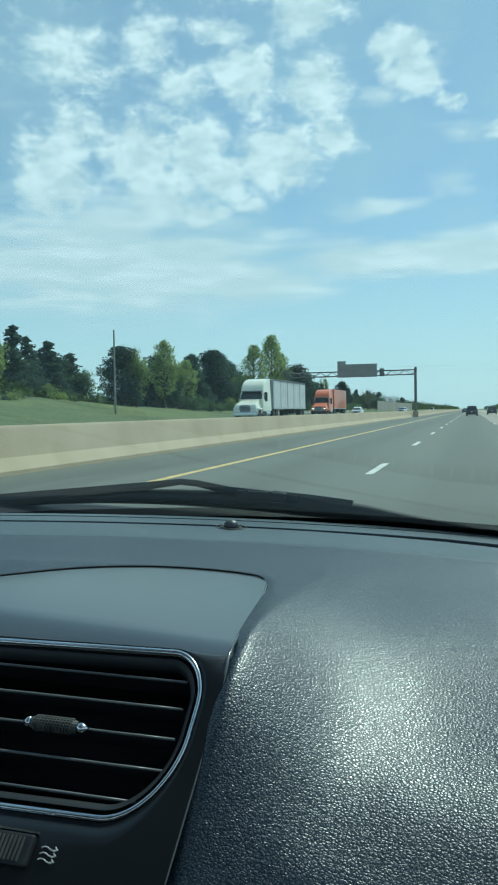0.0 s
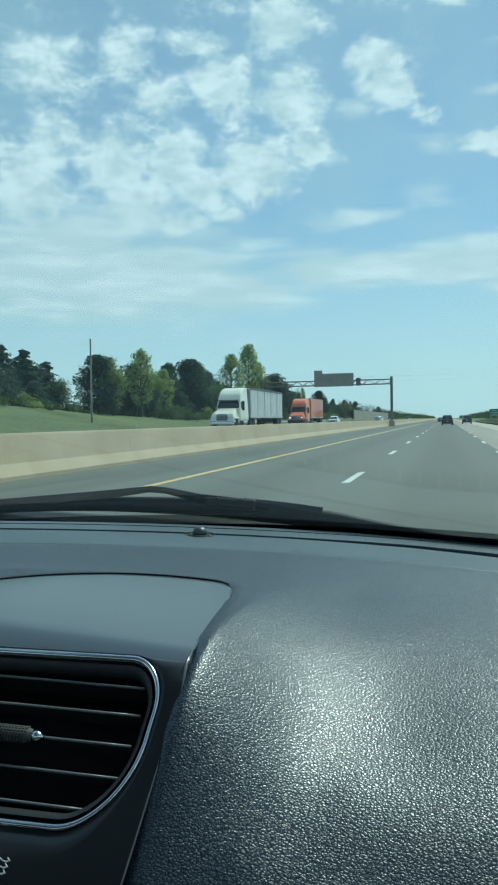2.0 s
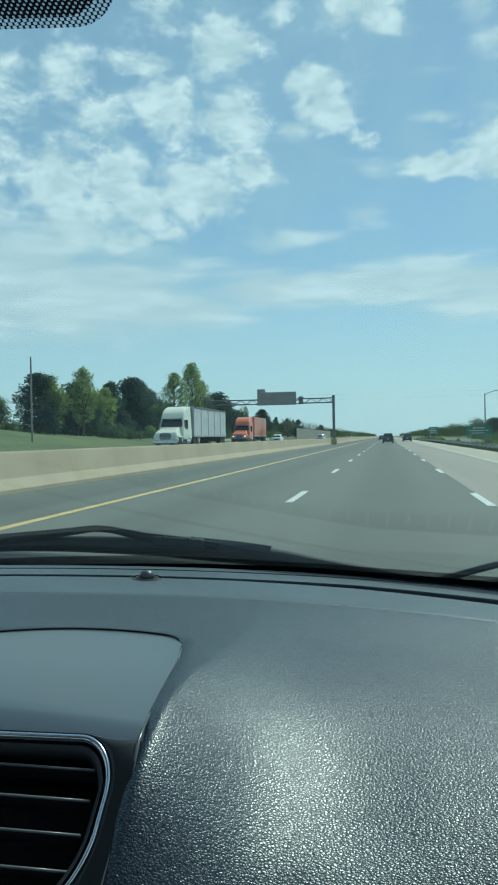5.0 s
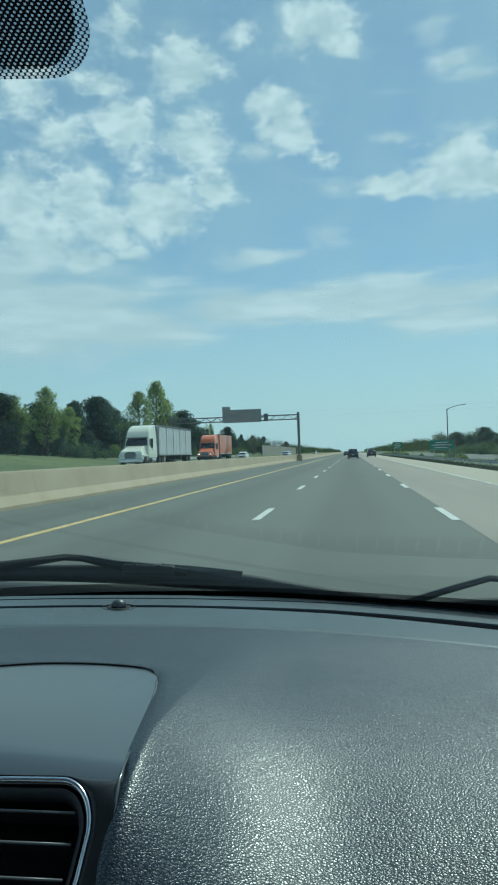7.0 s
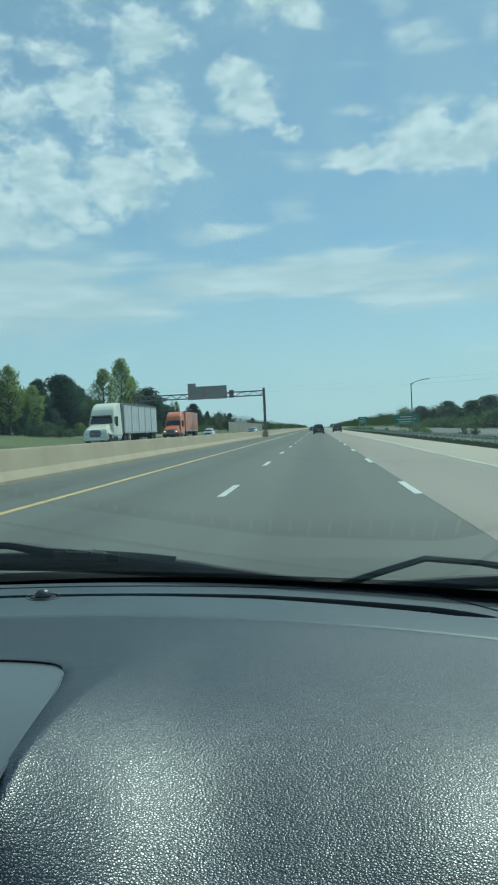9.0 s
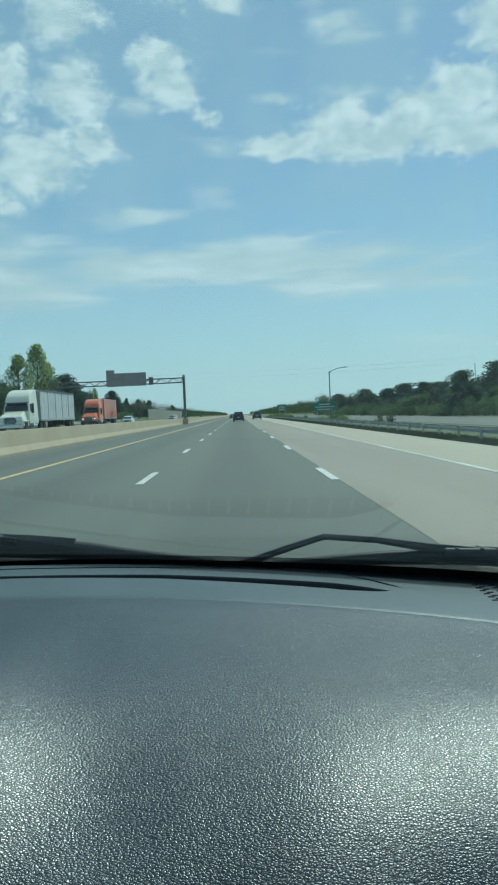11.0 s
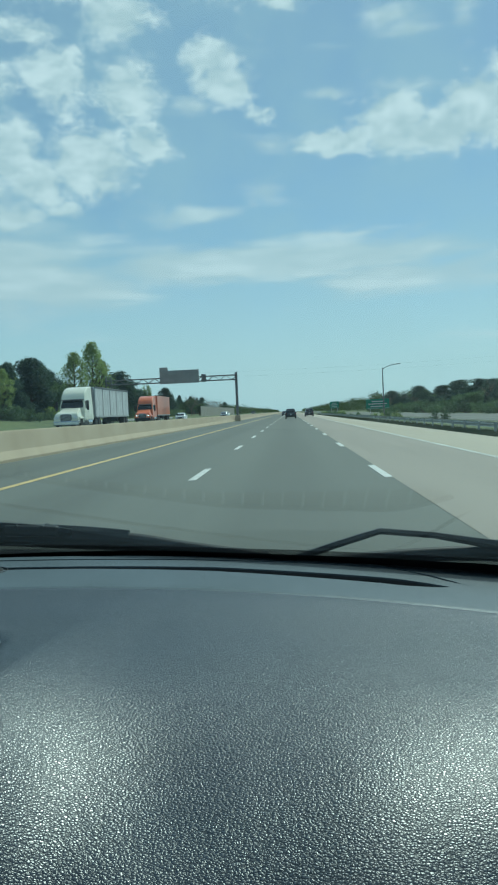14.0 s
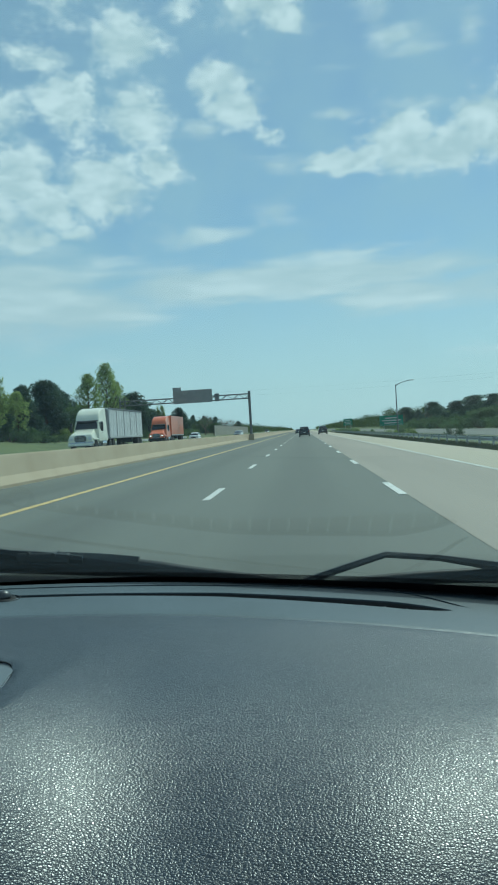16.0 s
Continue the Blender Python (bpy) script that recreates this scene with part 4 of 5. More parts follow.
        part("landing_leg", block(s * .8 - .08, s * .8 + .08, 9.0, 9.2, .15, 1.12, .01), STEEL_D, box)
    part("bogie", block(-.6, .6, box_length + 2.8, box_length + 5.6, .5, 1.1, .03), PLASTIC, t)
    return t


truck(pose(-20.4, 70, .5), CREAM, TRAILER, "cream white long-nose semi truck pulling a white box trailer")
truck(pose(-21.6, 113, .5), ORANGE, ORANGE, "orange semi truck pulling an orange box trailer", 12.0)
car(pose(-21.4, 150, .5), WHITE, "white saloon car following the orange truck")
car(pose(-17.7, 206, .5), SILVER, "silver blue saloon car in the inner far lane")
car(pose(-21.4, 252, .5), DARK, "dark saloon car with lit headlamps on the far carriageway", lights=True)
car(pose(-25, 305, .5), WHITE, "white sport utility car with lit headlamps far down the carriageway", True, lights=True)
car(pose(-17.7, 372, .5), DARK, "dark sport utility car with lit headlamps far down the carriageway", True, lights=True)
car(pose(.1, 138, 0, 0, 0, 180), DARK, "dark sport utility car driving ahead in the lane", True)
car(pose(4.0, 168, 0, 0, 0, 180), DARK, "dark sport utility car ahead in the outer lane", True)
car(pose(-1.6, 235, 0, 0, 0, 180), DARK, "dark saloon car far ahead in the inner lane")


# ---- the car round the camera: dashboard, windscreen, wipers, cabin ----
# Its own frame: x from the middle of the car, z from the top of the dashboard ledge, leaning a little with the car.
CAR = pose(-.316, 0, 1.088, 0, 3.2, 0)
LEFT, RIGHT = -.75, .86


def edge_y(x):
    """Front edge of the padded top."""
    return .811 - .62 * (x - .2) ** 2


def base_y(x):
    """Foot of the windscreen."""
    return .992 - .48 * (x - .25) ** 2


# The padded top swells gently: heights in millimetres at stations across (from the trim to the door) and along (from the lap to the screen).
ACROSS = (.155, .214, .256, .32, .388, .457, .52, .605, .86)
ALONG = (.33, .37, .41, .45, .49, .53, .59, .66, .74, .79, .806)
BESIDE_TRIM = (-43, 1.5, 17, 18.5, 17, 14, 7.5, 2)
SWELL = ((-64.5, -37.9, -20.9, -9.8, -3.3, -0.7, -0.9, -1.6),
         (-72.8, -46, -31.5, -19.8, -10.2, -4.6, -2.2, -1.7),
         (-76.3, -48.8, -30.7, -18.5, -9.9, -5, -2, -1.1),
         (-70.9, -45.2, -25.7, -13, -5.9, -2, 0, 0.2),
         (-72.2, -48.7, -27.5, -13.1, -3.9, 1.1, 2.2, 1.6),
         (-70.3, -48, -25.8, -11.4, -1.8, 3.4, 3.9, 2.6),
         (-78.5, -55.6, -31.6, -14.8, -4.8, 0.6, 2.6, 2),
         (-74.6, -47.8, -38.3, -30.6, -23.1, -17.7, -13.5, -7.7))


def smooth_through(xs, vs, x):
    """A smooth curve through values vs at xs, read at x."""
    xs, vs = np.asarray(xs, float), np.asarray(vs, float)
    k = int(np.clip(np.searchsorted(xs, x, side="right") - 1, 0, len(xs) - 2))
    slope = np.diff(vs, axis=0) / np.diff(xs).reshape(-1, *[1] * (vs.ndim - 1))
    m = np.concatenate([slope[:1], (slope[1:] + slope[:-1]) / 2, slope[-1:]])
    h = xs[k + 1] - xs[k]
    u = min(1.0, max(0.0, (x - xs[k]) / h))
    return vs[k] * (2 * u ** 3 - 3 * u * u + 1) + h * m[k] * (u ** 3 - 2 * u * u + u) + vs[k + 1] * (3 * u * u - 2 * u ** 3) + h * m[k + 1] * (u ** 3 - u * u)


STATIONS = np.array([list(row) + [.4, .4, .3] for row in (BESIDE_TRIM, *SWELL)]) / 1000
PROFILE = [.806, .804, .802, .80, .7975, .795, .7925] + [.79 - .46 * k / 70 for k in range(71)]


def pad_height(x, y):
    return float(smooth_through(ALONG, smooth_through(ACROSS, STATIONS, min(.86, max(.155, x))), y))


def hollow(d):
    """The pad rolls down into the seam where it meets the ledge."""
    return .0017 * max(0, 1 - max(0, d) / .017) ** 2


def pad_point(x, i):
    """The padded top at a distance from the middle, i steps along its profile, then the drop towards the lap."""
    last = len(PROFILE) - 1
    y = PROFILE[min(i, last)]
    z = pad_height(x, y) - hollow(.806 - y)
    if i > last:
        f = min(1, max(0, (x - .16) / .06))
        k = (i - last) / 2
        y, z = y - (.027 - .006 * f) * k, z - (.031 - .014 * f) * k - .004 * f * k * k
    return Vector((x, y + (edge_y(x) - .806) * max(0, min(1, (y - .35) / .45)), z))


STEPS = len(PROFILE) + 8


# Outline of the graphite trim round the centre vents, seen from above.
TRIM_LINE = curve([(-.26, .36), (-.16, .45), (-.094, .535), (-.05, .588), (0, .619), (.045, .630), (.080, .6305), (.099, .6265), (.109, .6185), (.1155, .606), (.1200, .588), (.128, .55), (.1375, .49), (.1485, .401), (.1515, .374)], 5)


def trim_y(x):
    """Front limit of the trim for x up to its corner."""
    xs, ys = zip(*[(p[0], p[1]) for p in TRIM_LINE if p[0] <= .109])
    return float(np.interp(x, xs, ys))


def trim_x(y):
    """Right limit of the trim, from its corner down to the vent."""
    pts = sorted([(p[1], p[0]) for p in TRIM_LINE if p[0] >= .109])
    return float(np.interp(y, [.25] + [a for a, _ in pts], [.1455] + [b for _, b in pts]))


dash = thing("dashboard", "black grained dashboard with centre vents, seen from the passenger seat", "dashboard", CAR)

# Passenger side of the pad: from the trim out to the door.
def tuck(p, away, wide, deep):
    """Turns the pad down where it is tucked in beside the trim."""
    s = min(1, max(0, 1 - away / wide))
    return p - Vector((0, 0, deep * s * s))


rows = []
for i in range(STEPS):
    y = PROFILE[min(i, len(PROFILE) - 1)]
    x0 = trim_x(y) - .001 if y < .618 else .109
    ease = min(1, max(0, (.628 - y) / .03))
    rows.append([tuck(pad_point(x0 + (RIGHT - x0) * (k / 90) ** 1.6, i), (RIGHT - x0) * (k / 90) ** 1.6, .012, .0045 * ease) for k in range(91)])
bm = loft(rows)
bmesh.ops.recalc_face_normals(bm, faces=bm.faces[:])
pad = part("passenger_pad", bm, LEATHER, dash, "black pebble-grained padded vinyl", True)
# Middle of the pad, in front of the trim.
rows = []
for k in range(61):
    x = LEFT + (.109 - LEFT) * k / 60
    stop = trim_y(x)
    fine = [1 - (1 - j / 40) ** 1.6 for j in range(41)]
    pts = [pad_point(x, i) for i in range(len(PROFILE))]
    ys, zs = [p.y for p in pts], [p.z for p in pts]
    row = []
    for f in fine:
        y = edge_y(x) + (stop - edge_y(x)) * f
        row.append(tuck(Vector((x, y, min(.0034 + .03 * (y - stop), float(np.interp(-y, [-a for a in ys], zs))))), y - stop, .010, .0012))
    rows.append(row)
bm = loft(rows)
bmesh.ops.recalc_face_normals(bm, faces=bm.faces[:])
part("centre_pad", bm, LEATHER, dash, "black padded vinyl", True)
# Trim: a flat shelf that rolls over a soft brow into the sloping vent face.
TRIM_RIM = [p for p in TRIM_LINE if p[1] > .4125 or p[0] < 0]
rows, run = [], 0.0
start = max(k for k, p in enumerate(TRIM_RIM) if p[0] < .05)
whole = sum((Vector(b) - Vector(a)).length for a, b in zip(TRIM_RIM[start:], TRIM_RIM[start + 1:]))
for k, (x, y) in enumerate(TRIM_RIM):
    if k > start:
        run += (Vector((x, y)) - Vector(TRIM_RIM[k - 1])).length
    foot = TRIM_RIM[start][0] + (.1475 - TRIM_RIM[start][0]) * run / whole if k > start else x
    top = min(.62, trim_y(min(x, .109)))
    row = []
    for j in range(17):
        f = j / 16
        yy = y + (.4105 - y) * f
        g = min(1, max(0, (top - yy) / max(.02, top - .4105)))
        row.append((x + (foot - x) * f, yy - .001 * (1 - f), .0022 + .0114 * math.sin(1.57 * g)))
    for yy, z in [(.4105 - .02 * f, .0136 - .0044 * f * f) for f in (.2, .4, .6, .8, .9, 1)]:
        row.append((foot + (.4105 - yy) * .2 * max(0, foot) / .151, yy + .03 * (foot - .13) * min(1, (.4105 - yy) / .02), z + .03 * (foot - .13) * min(1, (.4105 - yy) / .02)))
    rows.append(row)
bm = loft(rows)
bmesh.ops.recalc_face_normals(bm, faces=bm.faces[:])
trim = part("centre_trim", bm, SHELF_LIT, dash, "satin graphite trim panel", True)


def face_point(x, h, depth=0.0):
    """On the sloping vent face: h up the face, depth into it."""
    k = .03 * (x - .13)
    return Vector((x, .373 + h + k + depth * .7071, h + k - depth * .7071))


def vent_ring(grow, count=72):
    """Rounded outline of the right-hand vent, made larger by grow."""
    corners = ((-.022, .008, .016), (.139, .010, .019), (.139, -.052, .030), (-.022, -.053, .020))
    pts = []
    for n_, (cx, ch, r) in enumerate(corners):
        sx, sh = (1, -1, -1, 1)[n_], (-1, -1, 1, 1)[n_]
        ox, oh = cx + sx * r, ch + sh * r
        for k in range(count // 4):
            a = math.radians((180, 90, 0, -90)[n_] - 90 * k / (count // 4 - 1))
            rr = r + grow
            pts.append((ox + rr * math.cos(a), oh + rr * .98 * math.sin(a)))
    return [(x - .10 * max(0, -h - .02) * (x > .08), h) for x, h in pts]


outer = []
inner = vent_ring(.0035)
for x, h in inner:
    cx, ch = .058, -.022
    d = Vector((x - cx, h - ch))
    far = min(abs((.1575 - cx if d.x > 0 else -.24 - cx) / d.x) if d.x else 99, abs((.0136 - ch if d.y > 0 else -.20 - ch) / d.y) if d.y else 99)
    ox, h_ = cx + d.x * far, ch + d.y * far
    outer.append((min(ox, trim_x(.373 + h_) + .0005), h_))
rings = []
for f in (0, .12, .3, .55, .8, 1):
    ring_ = []
    for (a, b), (c, e) in zip(outer, inner):
        lip = min(1, max(0, b / .0136))
        ring_.append(face_point(a + (c - a) * f, b + (e - b) * f, .005 * lip * lip * (1 - f) ** 2 - .0004))
    rings.append(ring_)
face = loft(rings + [[face_point(x, h, .004) for x, h in inner]], True)
bmesh.ops.recalc_face_normals(face, faces=face.faces[:])
part("centre_face", face, BEZEL_SHADED, dash, "satin graphite face, toned dark as in shade", True)

vent = part("air_vent", loft([[face_point(x, h, .002) for x, h in vent_ring(-.002)], [face_point(x, h, .045) for x, h in vent_ring(-.006)]], True), VOID, dash, "black air vent with horizontal vanes")
back = bmesh.new()
back.faces.new([back.verts.new(face_point(x, h, .044)) for x, h in vent_ring(-.005)])
part("duct", back, VOID, vent)
chrome = loft([[face_point(x, h, d) for x, h in vent_ring(g)] for g, d in ((.0032, .0008), (.0029, -.0008), (.0020, -.0013), (.0010, -.0009), (.0003, .001))], True)
bmesh.ops.recalc_face_normals(chrome, faces=chrome.faces[:])
part("chrome_ring", chrome, CHROME, vent, "bright chrome surround", True)
inside = loft([[face_point(x, h, d) for x, h in vent_ring(g)] for g, d in ((-.0010, .0005), (-.0032, .0015), (-.0045, .006))], True)
bmesh.ops.recalc_face_normals(inside, faces=inside.faces[:])
part("inner_rim", inside, PLASTIC, vent, "", True)
for h0, x1 in ((.0005, .1305), (-.0105, .1325), (-.0222, .1325), (-.0340, .131), (-.0458, .122)):
    x0 = -.018
    rows = []
    for x in np.linspace(x0, x1, 12):
        rows.append([face_point(x, h0 + a, d) for a, d in ((-.0004, .004), (.0001, .0034), (.0005, .004), (.0014, .024), (.0008, .024))])
    s = loft(rows, True, True)
    bmesh.ops.recalc_face_normals(s, faces=s.faces[:])
    slat = part("slat", s, PLASTIC, vent)
    # The vane's lit front line is put into this lighter grey edge.
    part("slat_edge", tube([face_point(x, h0 + .0002, .0036) for x in np.linspace(x0, x1, 6)], .0007, 6), SLAT, slat, "grey front edge toned as lit", True)
knob = bmesh.new()
tube([face_point(x, -.0225, .001) for x in (.0505, .053, .076, .0785)], [.0028, .0036, .0036, .0031], 14, knob)
tab = part("thumb_tab", knob, KNURL, vent, "ribbed grey adjuster with chrome ends", False)
for a, b in ((.0505, .0455), (.0785, .0845)):
    part("cap", tube([face_point(a, -.0225, .001), face_point((a + b) / 2, -.0225, .001), face_point(b, -.0225, .001)], [.0033, .0029, .0006], 14), CHROME, tab, "", True)
for k in range(12):
    x = .0540 + k * .0019
    for j in range(8):
        a = math.radians(-80 + j * 22)
        c = face_point(x, -.0225 + .0027 * math.sin(a), .001 - .0036 * math.cos(a))
        part("nub", block(c.x - .0005, c.x + .0005, c.y - .0006, c.y + .0006, c.z - .0006, c.z + .0006), KNURL, tab)


def on_face(x0, x1, h0, h1, d0, d1):
    """A small block lying on the sloping face."""
    pts = [[face_point(x, h, d) for x, h in ((x0, h0), (x1, h0), (x1, h1), (x0, h1))] for d in (d0, d1)]
    b = loft(pts, True, True)
    bmesh.ops.recalc_face_normals(b, faces=b.faces[:])
    bmesh.ops.bevel(b, geom=b.edges[:], offset=min(.0012, (d0 - d1) * .3 if d0 > d1 else .0006), segments=2, affect="EDGES", profile=0.5)
    return b


switch = part("vent_switch", on_face(.030, .0795, -.0725, -.0620, .002, -.004), PLASTIC, dash, "black vent switch with a ribbed wheel")
for k in range(20):
    part("rib", on_face(.032 + k * .0022, .0333 + k * .0022, -.0712, -.0632, -.0035, -.0048), KNURL, switch)
part("chrome_edge", on_face(.030, .080, -.0617, -.0607, .001, -.003), CHROME, switch)
icon = bmesh.new()
for j in range(3):
    pts = [face_point(.0835 + .0016 * k, -.0652 - .0019 * j + .0005 * math.sin(k * 1.25), -.0010) for k in range(6)]
    tube(pts, .00034, 5, icon)
    tube([face_point(.0905, -.0645 - .0019 * j, -.001), face_point(.0922, -.0653 - .0019 * j, -.001), face_point(.0903, -.0659 - .0019 * j, -.001)], .00034, 5, icon)
part("icon", icon, ICON, dash, "pale printed airflow symbol")
roll = [(x + .0002, y, .0024 + .0114 * math.sin(1.57 * min(1, max(0, g)))) for x, y, g in ((p[0], p[1], (.6185 - p[1]) / .2115) for p in TRIM_LINE if p[0] > .119 and p[1] > .40)]
roll += [face_point(trim_x(.373 + h) + .0002, h, .001) for h in (.012, 0, -.03, -.06, -.10)]
part("edge_roll", tube(roll, .0010, 8), EDGE, dash, "thin rolled edge of the trim, highlight in its tone", True)
part("trim_seam", tube([(x, y, .0030 + .0114 * math.sin(1.57 * min(1, max(0, (.6185 - y) / .2115))) * (x > .115)) for x, y in ((p[0], p[1] + .0008) for p in TRIM_LINE if p[0] < .112)], .0007, 6), VOID, dash, "dark seam round the trim", True)
part("seam", tube([face_point(.03, -.0818, -.0003), face_point(.154, -.0835, -.0003)], .0007, 6), VOID, dash)

# Ledge under the windscreen with its defroster gaps.
LIMS = np.linspace(LEFT, RIGHT, 220)


def gap(x, wide, end, start=-.60, close=.05):
    """A gap that closes at both ends."""
    return wide * min(1, max(0, (end - x) / close)) ** .6 * min(1, max(0, (x - start) / .05)) ** .6


def grooves(x):
    """The far lips of the narrow gap and of the wider defroster slot."""
    bend = -3.9 * max(0, x - .44) ** 1.6
    return base_y(x) - .022 + bend, base_y(x) - .068 + .4 * bend - .1 * max(0, x - .25)


rows = []
for x in LIMS:
    e, b = edge_y(x) - .003, base_y(x)
    s1, s2 = grooves(x)
    w1, w2 = gap(x, .0065 * (1 + 8 * max(0, x - .44)), .522, close=.012), gap(x, .016 + .05 * max(0, x - .1), .505)
    s1, s2 = max(s1, e + .035), max(s2, e + .02)
    d1, d2 = (.011 * min(1, max(0, (w - .0005) / .002)) for w in (w1, w2))
    rows.append([(x, e, -.0065), (x, e + .0024, -.0050), (x, e + .0031, -.0034), (x, e + .0036, -.0016), (x, e + .0085, -.0006), (x, e + .020, -.0003), (x, s2 - w2, 0), (x, s2 - w2 + .0001, -.0005 - d2), (x, s2 + .0001, -.0007 - d2), (x, s2 + .0002, -.0005), (x, s1 - w1, -.0005), (x, s1 - w1 + .0001, -.0005 - d1),
                 (x, s1 + .0001, -.0006 - d1), (x, s1 + .0002, -.0005), (x, b, -.001), (x, b + .004, -.014)])
bm = loft(rows)
bmesh.ops.recalc_face_normals(bm, faces=bm.faces[:])
ledge = part("ledge", bm, LEDGE, dash, "dark grey fine-grained plastic ledge with defroster gaps")
# Dark strips over floor and far wall put the slots' shade into colour.
for nm, off, wide, end in (("defroster_gap", .0, .0065, .522), ("defroster_slot", .036, .017, .50)):
    strip = []
    for x in np.linspace(-.58, end - .004, 60):
        s = grooves(x)[1 if off else 0]
        w = gap(x, wide * (1 + 8 * max(0, x - .44)) if not off else .016 + .05 * max(0, x - .1), end, close=.05 if off else .012)
        strip.append([(x, s - w, -.0112), (x, s - .0002, -.0112), (x, s - .0002, -.0022)])
    part(nm, loft(strip), TRIM if off else VOID, ledge, "dark strip lining the slot in place of shade")

# Fins across the defroster slot.
for k in range(45):
    x = -.55 + .0235 * k
    s = grooves(x)[1]
    w = gap(x, .016 + .05 * max(0, x - .1), .50)
    if w > .004:
        part("fin", block(x - .0013, x + .0013, s - w + .0006, s - .0004, -.0108, -.0062, .0005), SLAT, ledge)

# Sensor dome.
sensor = part("sun_sensor", turned([(.0, -.004), (.0148, -.004), (.0145, .0004), (.0128, .0009), (.0100, .0006), (.0090, .0001)], 28), VOID, dash, "small smoked sensor dome on a ring", True, pose(.0, .878, 0))
part("dome", turned([(.0084, .0), (.0088, .0022), (.0081, .0052), (.0062, .0077), (.0033, .0091), (.0003, .0095)], 24), DOME, sensor, "", True)
part("outer_ring", tube([(.0188 * math.cos(a), .0188 * math.sin(a), .0002) for a in np.linspace(0, 6.2832, 33)], .0005, 6), PLASTIC, sensor, "thin groove round the sensor", True)

# Perforated side grille.
grille = part("side_grille", block(.565, .80, .785, .885, -.006, -.0012, .001), LEDGE, dash, "perforated side grille")
hole = mesh("grille_slot", block(-.0034, .0034, -.0005, .0005, -.0022, .0003), VOID)
for r_ in range(13):
    for c_ in range(12):
        x, y = .607 + c_ * .0185 + (r_ % 2) * .006, .792 + r_ * .0072
        if y < base_y(x) - .03 and y > .852 - .9 * (x - .55):
            ob = new("grille_slot", hole)
            ob.parent, ob.location = grille, (x, y, 0)

# Body of the dashboard below the pads, down to the floor.
part("lower_panel", block(LEFT, RIGHT, .36, .80, -.70, -.20, .02), PLASTIC, dash)

# Windscreen: y + 1.73 z = 1.006 in the car's frame, gently bowed.
def screen_point(x, z, out=0.0):
    bow = .32 * (x - .08) ** 2 - .002
    return Vector((x, 1.006 - 1.73 * z - bow + out * .5, z + out * .866))


rows = [[screen_point(x, z) for x in np.linspace(-.80, .80, 25)] for z in np.linspace(-.02, .575, 13)]
screen = new("window_1", mesh("window_1", loft(rows), GLASS, True))
screen.matrix_basis = CAR
tagged(screen, "clear sloping windscreen of the car", kind="structure")


def band_top(x):
    """Upper edge of the black band."""
    return .0075 - .096 * max(0, .2 - x) ** 1.4 + .007 * min(1, max(0, (x - .25) / .3))


band = [[screen_point(x, band_top(x) + z, -.002) for x in np.linspace(-.80, .80, 33)] for z in (-.06, -.03, 0)]
part("ceramic_band", loft(band), FRIT, screen, "black ceramic band along the windscreen foot")
dots = [[screen_point(x, band_top(x) + f * (.0085 + .007 * min(1, max(0, (.15 - x) / .2))), -.002) for x in np.linspace(-.80, .80, 33)] for f in (0, .5, 1)]
part("dotted_band", loft(dots), DOTS_FOOT, screen, "fading black dots")
patch = bmesh.new()
outline = [(-.1385, .57)] + [(-.1125 - .026 * math.cos(a), .3945 - .015 * math.sin(a)) for a in np.linspace(.0, 1.57, 8)] + [(.1125 + .026 * math.sin(a), .3945 - .015 * math.cos(a)) for a in np.linspace(.0, 1.57, 8)] + [(.1385, .57)]
patch.faces.new([patch.verts.new(screen_point(x, z, -.0025)) for x, z in outline])
part("sensor_patch", patch, DOTS, screen, "black dotted print behind the mirror mount")
rim = loft([[screen_point(x, z, -.0025) for x, z in outline], [screen_point(x * (1.042 if abs(x) > .1 else 1.0), z - (.0028 if z < .45 else 0), -.0025) for x, z in outline]])
part("sensor_patch_rim", rim, DOTS_RIM, screen, "lighter dotted margin")

# Cowl outside the glass foot.
cowl = thing("cowl", "black plastic cowl panel at the windscreen foot", "cowl panel", CAR)
rows = [[(x, 1.0 + .0 - .30 * x * x, -.030), (x, 1.075 - .16 * x * x, -.016), (x, 1.13 - .16 * x * x, -.022), (x, 1.18 - .16 * x * x, -.060), (x, 1.18 - .16 * x * x, -.30)] for x in np.linspace(-.80, .82, 40)]
part("panel", loft(rows), RUBBER, cowl)


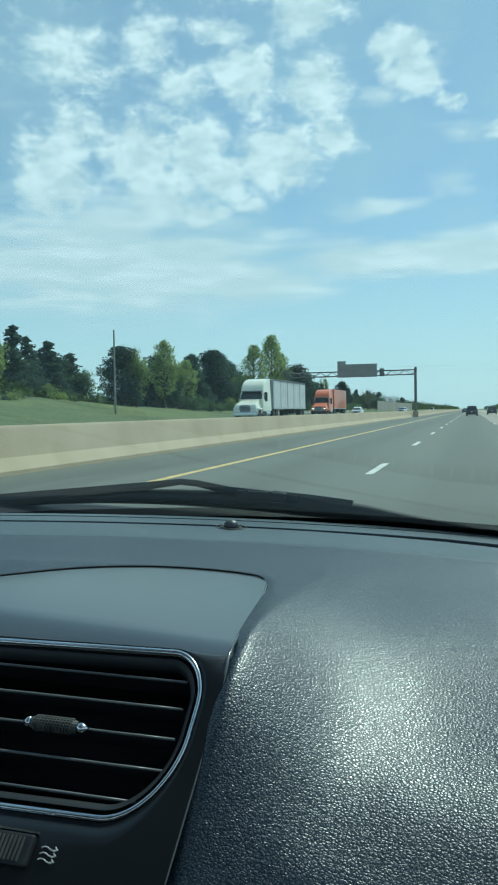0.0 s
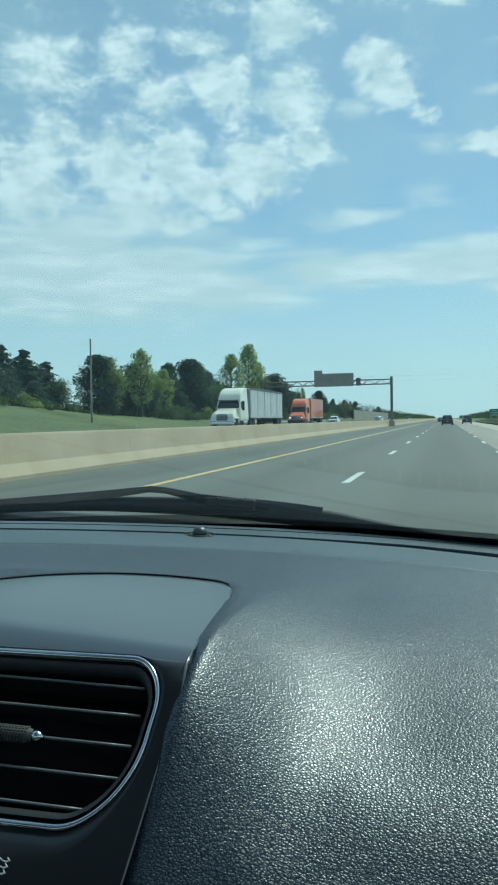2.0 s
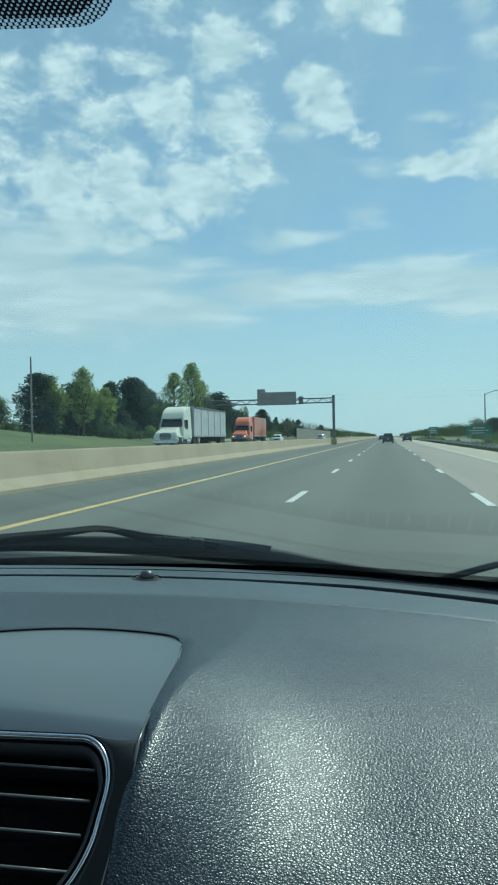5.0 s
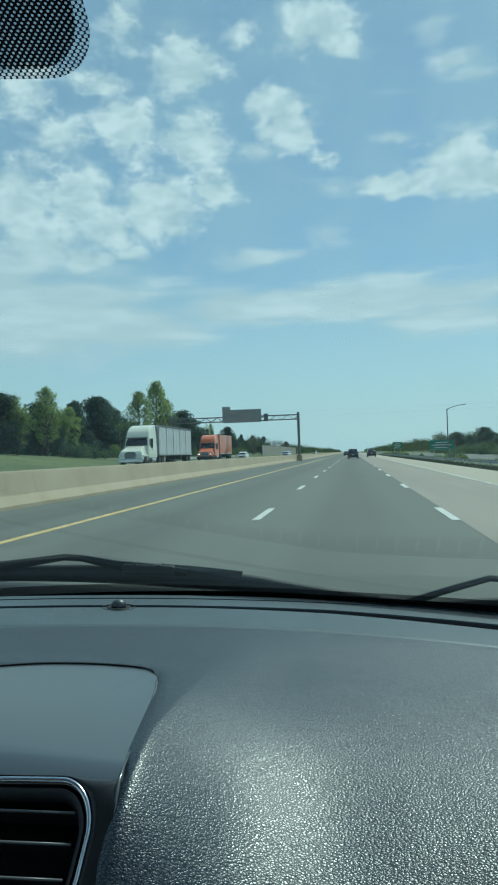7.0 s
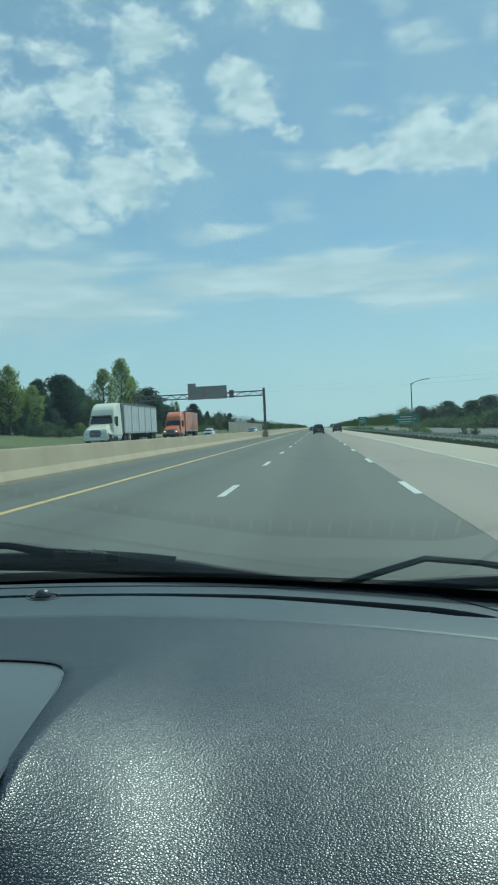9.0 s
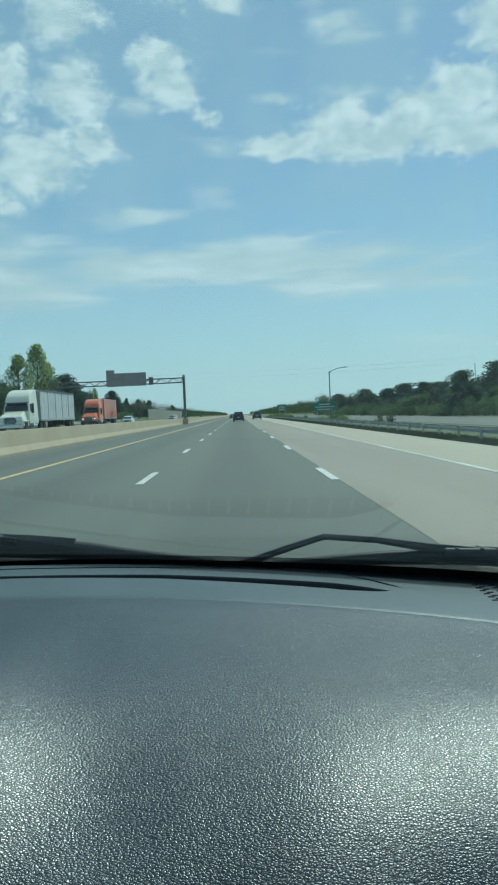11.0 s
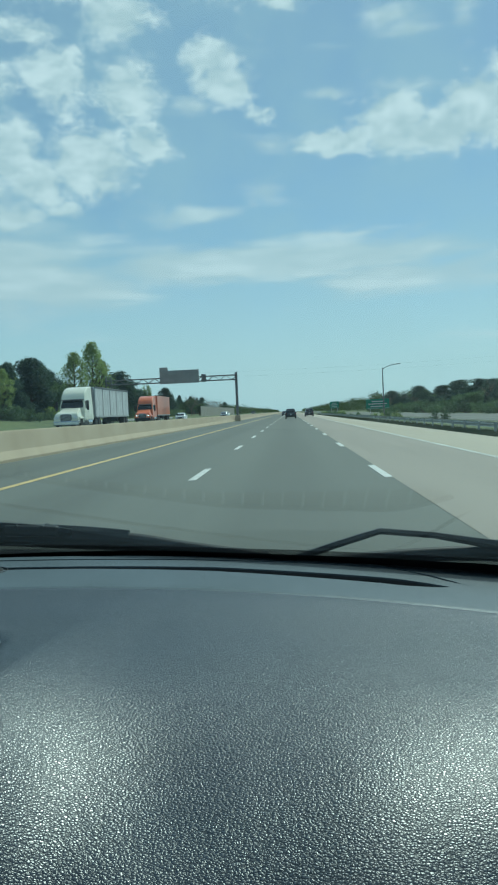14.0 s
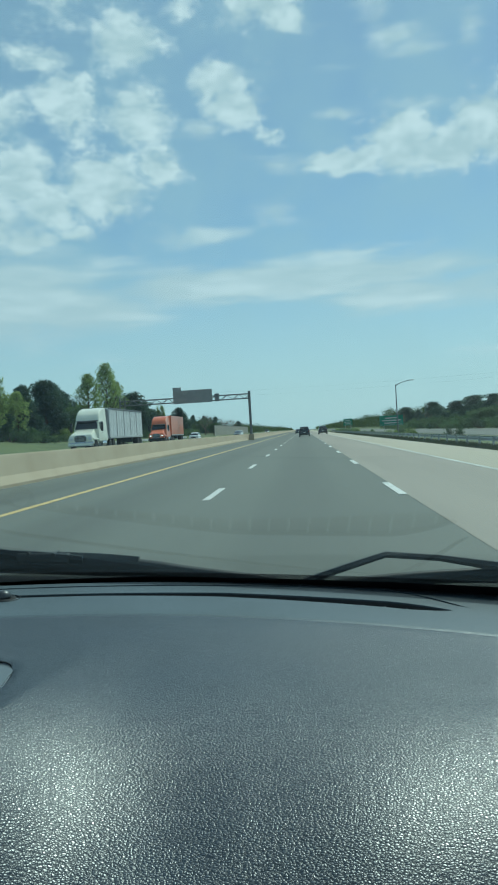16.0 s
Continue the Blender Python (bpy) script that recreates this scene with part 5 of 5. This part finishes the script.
def wiper(label, arm, blade, clip, at):
    """A bent arm over a beam blade: arm rows are (x, y, z, half height), blade rows (x, y, z, radius)."""
    w = thing("wiper", label, "windscreen wiper", at, "windscreen wipers")
    part("arm", loft([[Vector(p[:3]) + Vector((0, dy, dz)) for dy, dz in ((-.006, 0), (-.003, p[3]), (.003, p[3]), (.006, 0), (.003, -p[3]), (-.003, -p[3]))] for p in arm], True, True), RUBBER, w, "matt black bent arm")
    line = curve(blade, 5)
    beam = loft([[Vector(p[:3]) + Vector((0, math.cos(a) * .008, math.sin(a) * p[3])) for a in np.linspace(0, 6.2832, 9)[:-1]] for p in line], True, True)
    body = part("blade", beam, RUBBER, w, "black rubber blade", True)
    part("wiping_edge", loft([[(p[0], p[1], p[2] - p[3]), (p[0], p[1] - .004, p[2] - p[3] - .003)] for p in line]), RUBBER, body)
    crest = [p for p in line if clip[0] + .01 < p[0] < clip[0] + .137]
    part("spoiler", loft([[(p[0], p[1] - .008, p[2] + .001), (p[0], p[1] - .004, p[2] + p[3] + .004), (p[0], p[1] + .004, p[2] + p[3] + .003), (p[0], p[1] + .009, p[2])] for p in crest], True, True), RUBBER, body)
    x, y, z = clip
    joint = part("clip", block(x - .040, x + .034, y - .011, y + .011, z - .008, z + .007, .004), RUBBER, w)
    for dx in (-.022, .012):
        part("pin", turned([(.0, -.012), (.003, -.012), (.003, .012), (.0, .012)], 8, "y"), RUBBER, joint, at=pose(x + dx, y, z + .005))
    return w


wiper("matt black wiper parked low on the driver side", [(-.60, 1.02, -.040, .012), (-.30, 1.03, .004, .009), (-.18, 1.03, .024, .006), (-.125, 1.03, .034, .0045), (-.10, 1.03, .0335, .0045), (-.05, 1.03, .026, .006), (.014, 1.03, .022, .007), (.05, 1.03, .020, .005)],
      [(-.46, 1.035, -.028, .004), (-.34, 1.035, -.006, .006), (-.19, 1.035, .009, .009), (-.05, 1.035, .014, .011), (.05, 1.035, .013, .012), (.141, 1.035, .009, .010), (.20, 1.035, .003, .008), (.31, 1.035, -.004, .003)], (.0, 1.032, .022), CAR)
wiper("matt black wiper parked low on the passenger side", [(.345, 1.05, -.012, .005), (.40, 1.05, .008, .0045), (.455, 1.05, .0265, .004), (.525, 1.05, .0225, .004), (.60, 1.05, .012, .006), (.68, 1.05, .005, .007)],
      [(.36, 1.055, -.016, .003), (.45, 1.055, -.007, .006), (.56, 1.055, .000, .008), (.66, 1.055, .001, .010), (.76, 1.05, -.006, .008), (.86, 1.04, -.014, .004)], (.655, 1.052, .006), CAR)

# Plain cabin that closes the car behind and beside the camera.
cabin = new("wall_cabin", mesh("wall_cabin", block(-.86, .92, -1.9, .82, -.84, -.72, .01), TRIM))
cabin.matrix_basis = CAR
tagged(cabin, "plain grey car floor", kind="structure")
for nm, b, mat in (("sill", block(-.90, -.84, -1.9, 1.0, -1.05, -.02, .02), DARK), ("sill", block(.90, .96, -1.9, .85, -1.12, -.03, .02), DARK),
                   ("roof", block(-.86, .92, -1.9, -.02, .575, .62, .02), HEADLINER), ("back_panel", block(-.86, .92, -1.96, -1.9, -1.05, .02, .02), TRIM), ("rear_pillar", block(-.86, -.74, -1.96, -1.9, .02, .60, .02), TRIM), ("rear_pillar", block(.80, .92, -1.96, -1.9, .02, .60, .02), TRIM),
                   ("door_pillar", block(-.88, -.83, -.85, -.70, -.04, .60, .02), TRIM), ("door_pillar", block(.90, .95, -.85, -.70, -.04, .60, .02), TRIM),
                   ("firewall", block(-.84, .88, .90, .97, -.90, -.05, .02), PLASTIC)):
    part(nm, b, mat, cabin)
for s, x0 in ((-1, -.84), (1, .90)):
    part("windscreen_pillar", tube([(x0 - .0, .85, -.03), (x0 - .04 * s, -.02, .585)], .035, 8), TRIM, cabin)
    for y in (-1.6, .9):
        part("under_block", block(x0 - .1, x0 + .1, y - .3, y + .3, -1.15, -.75, .05), PLASTIC, cabin)
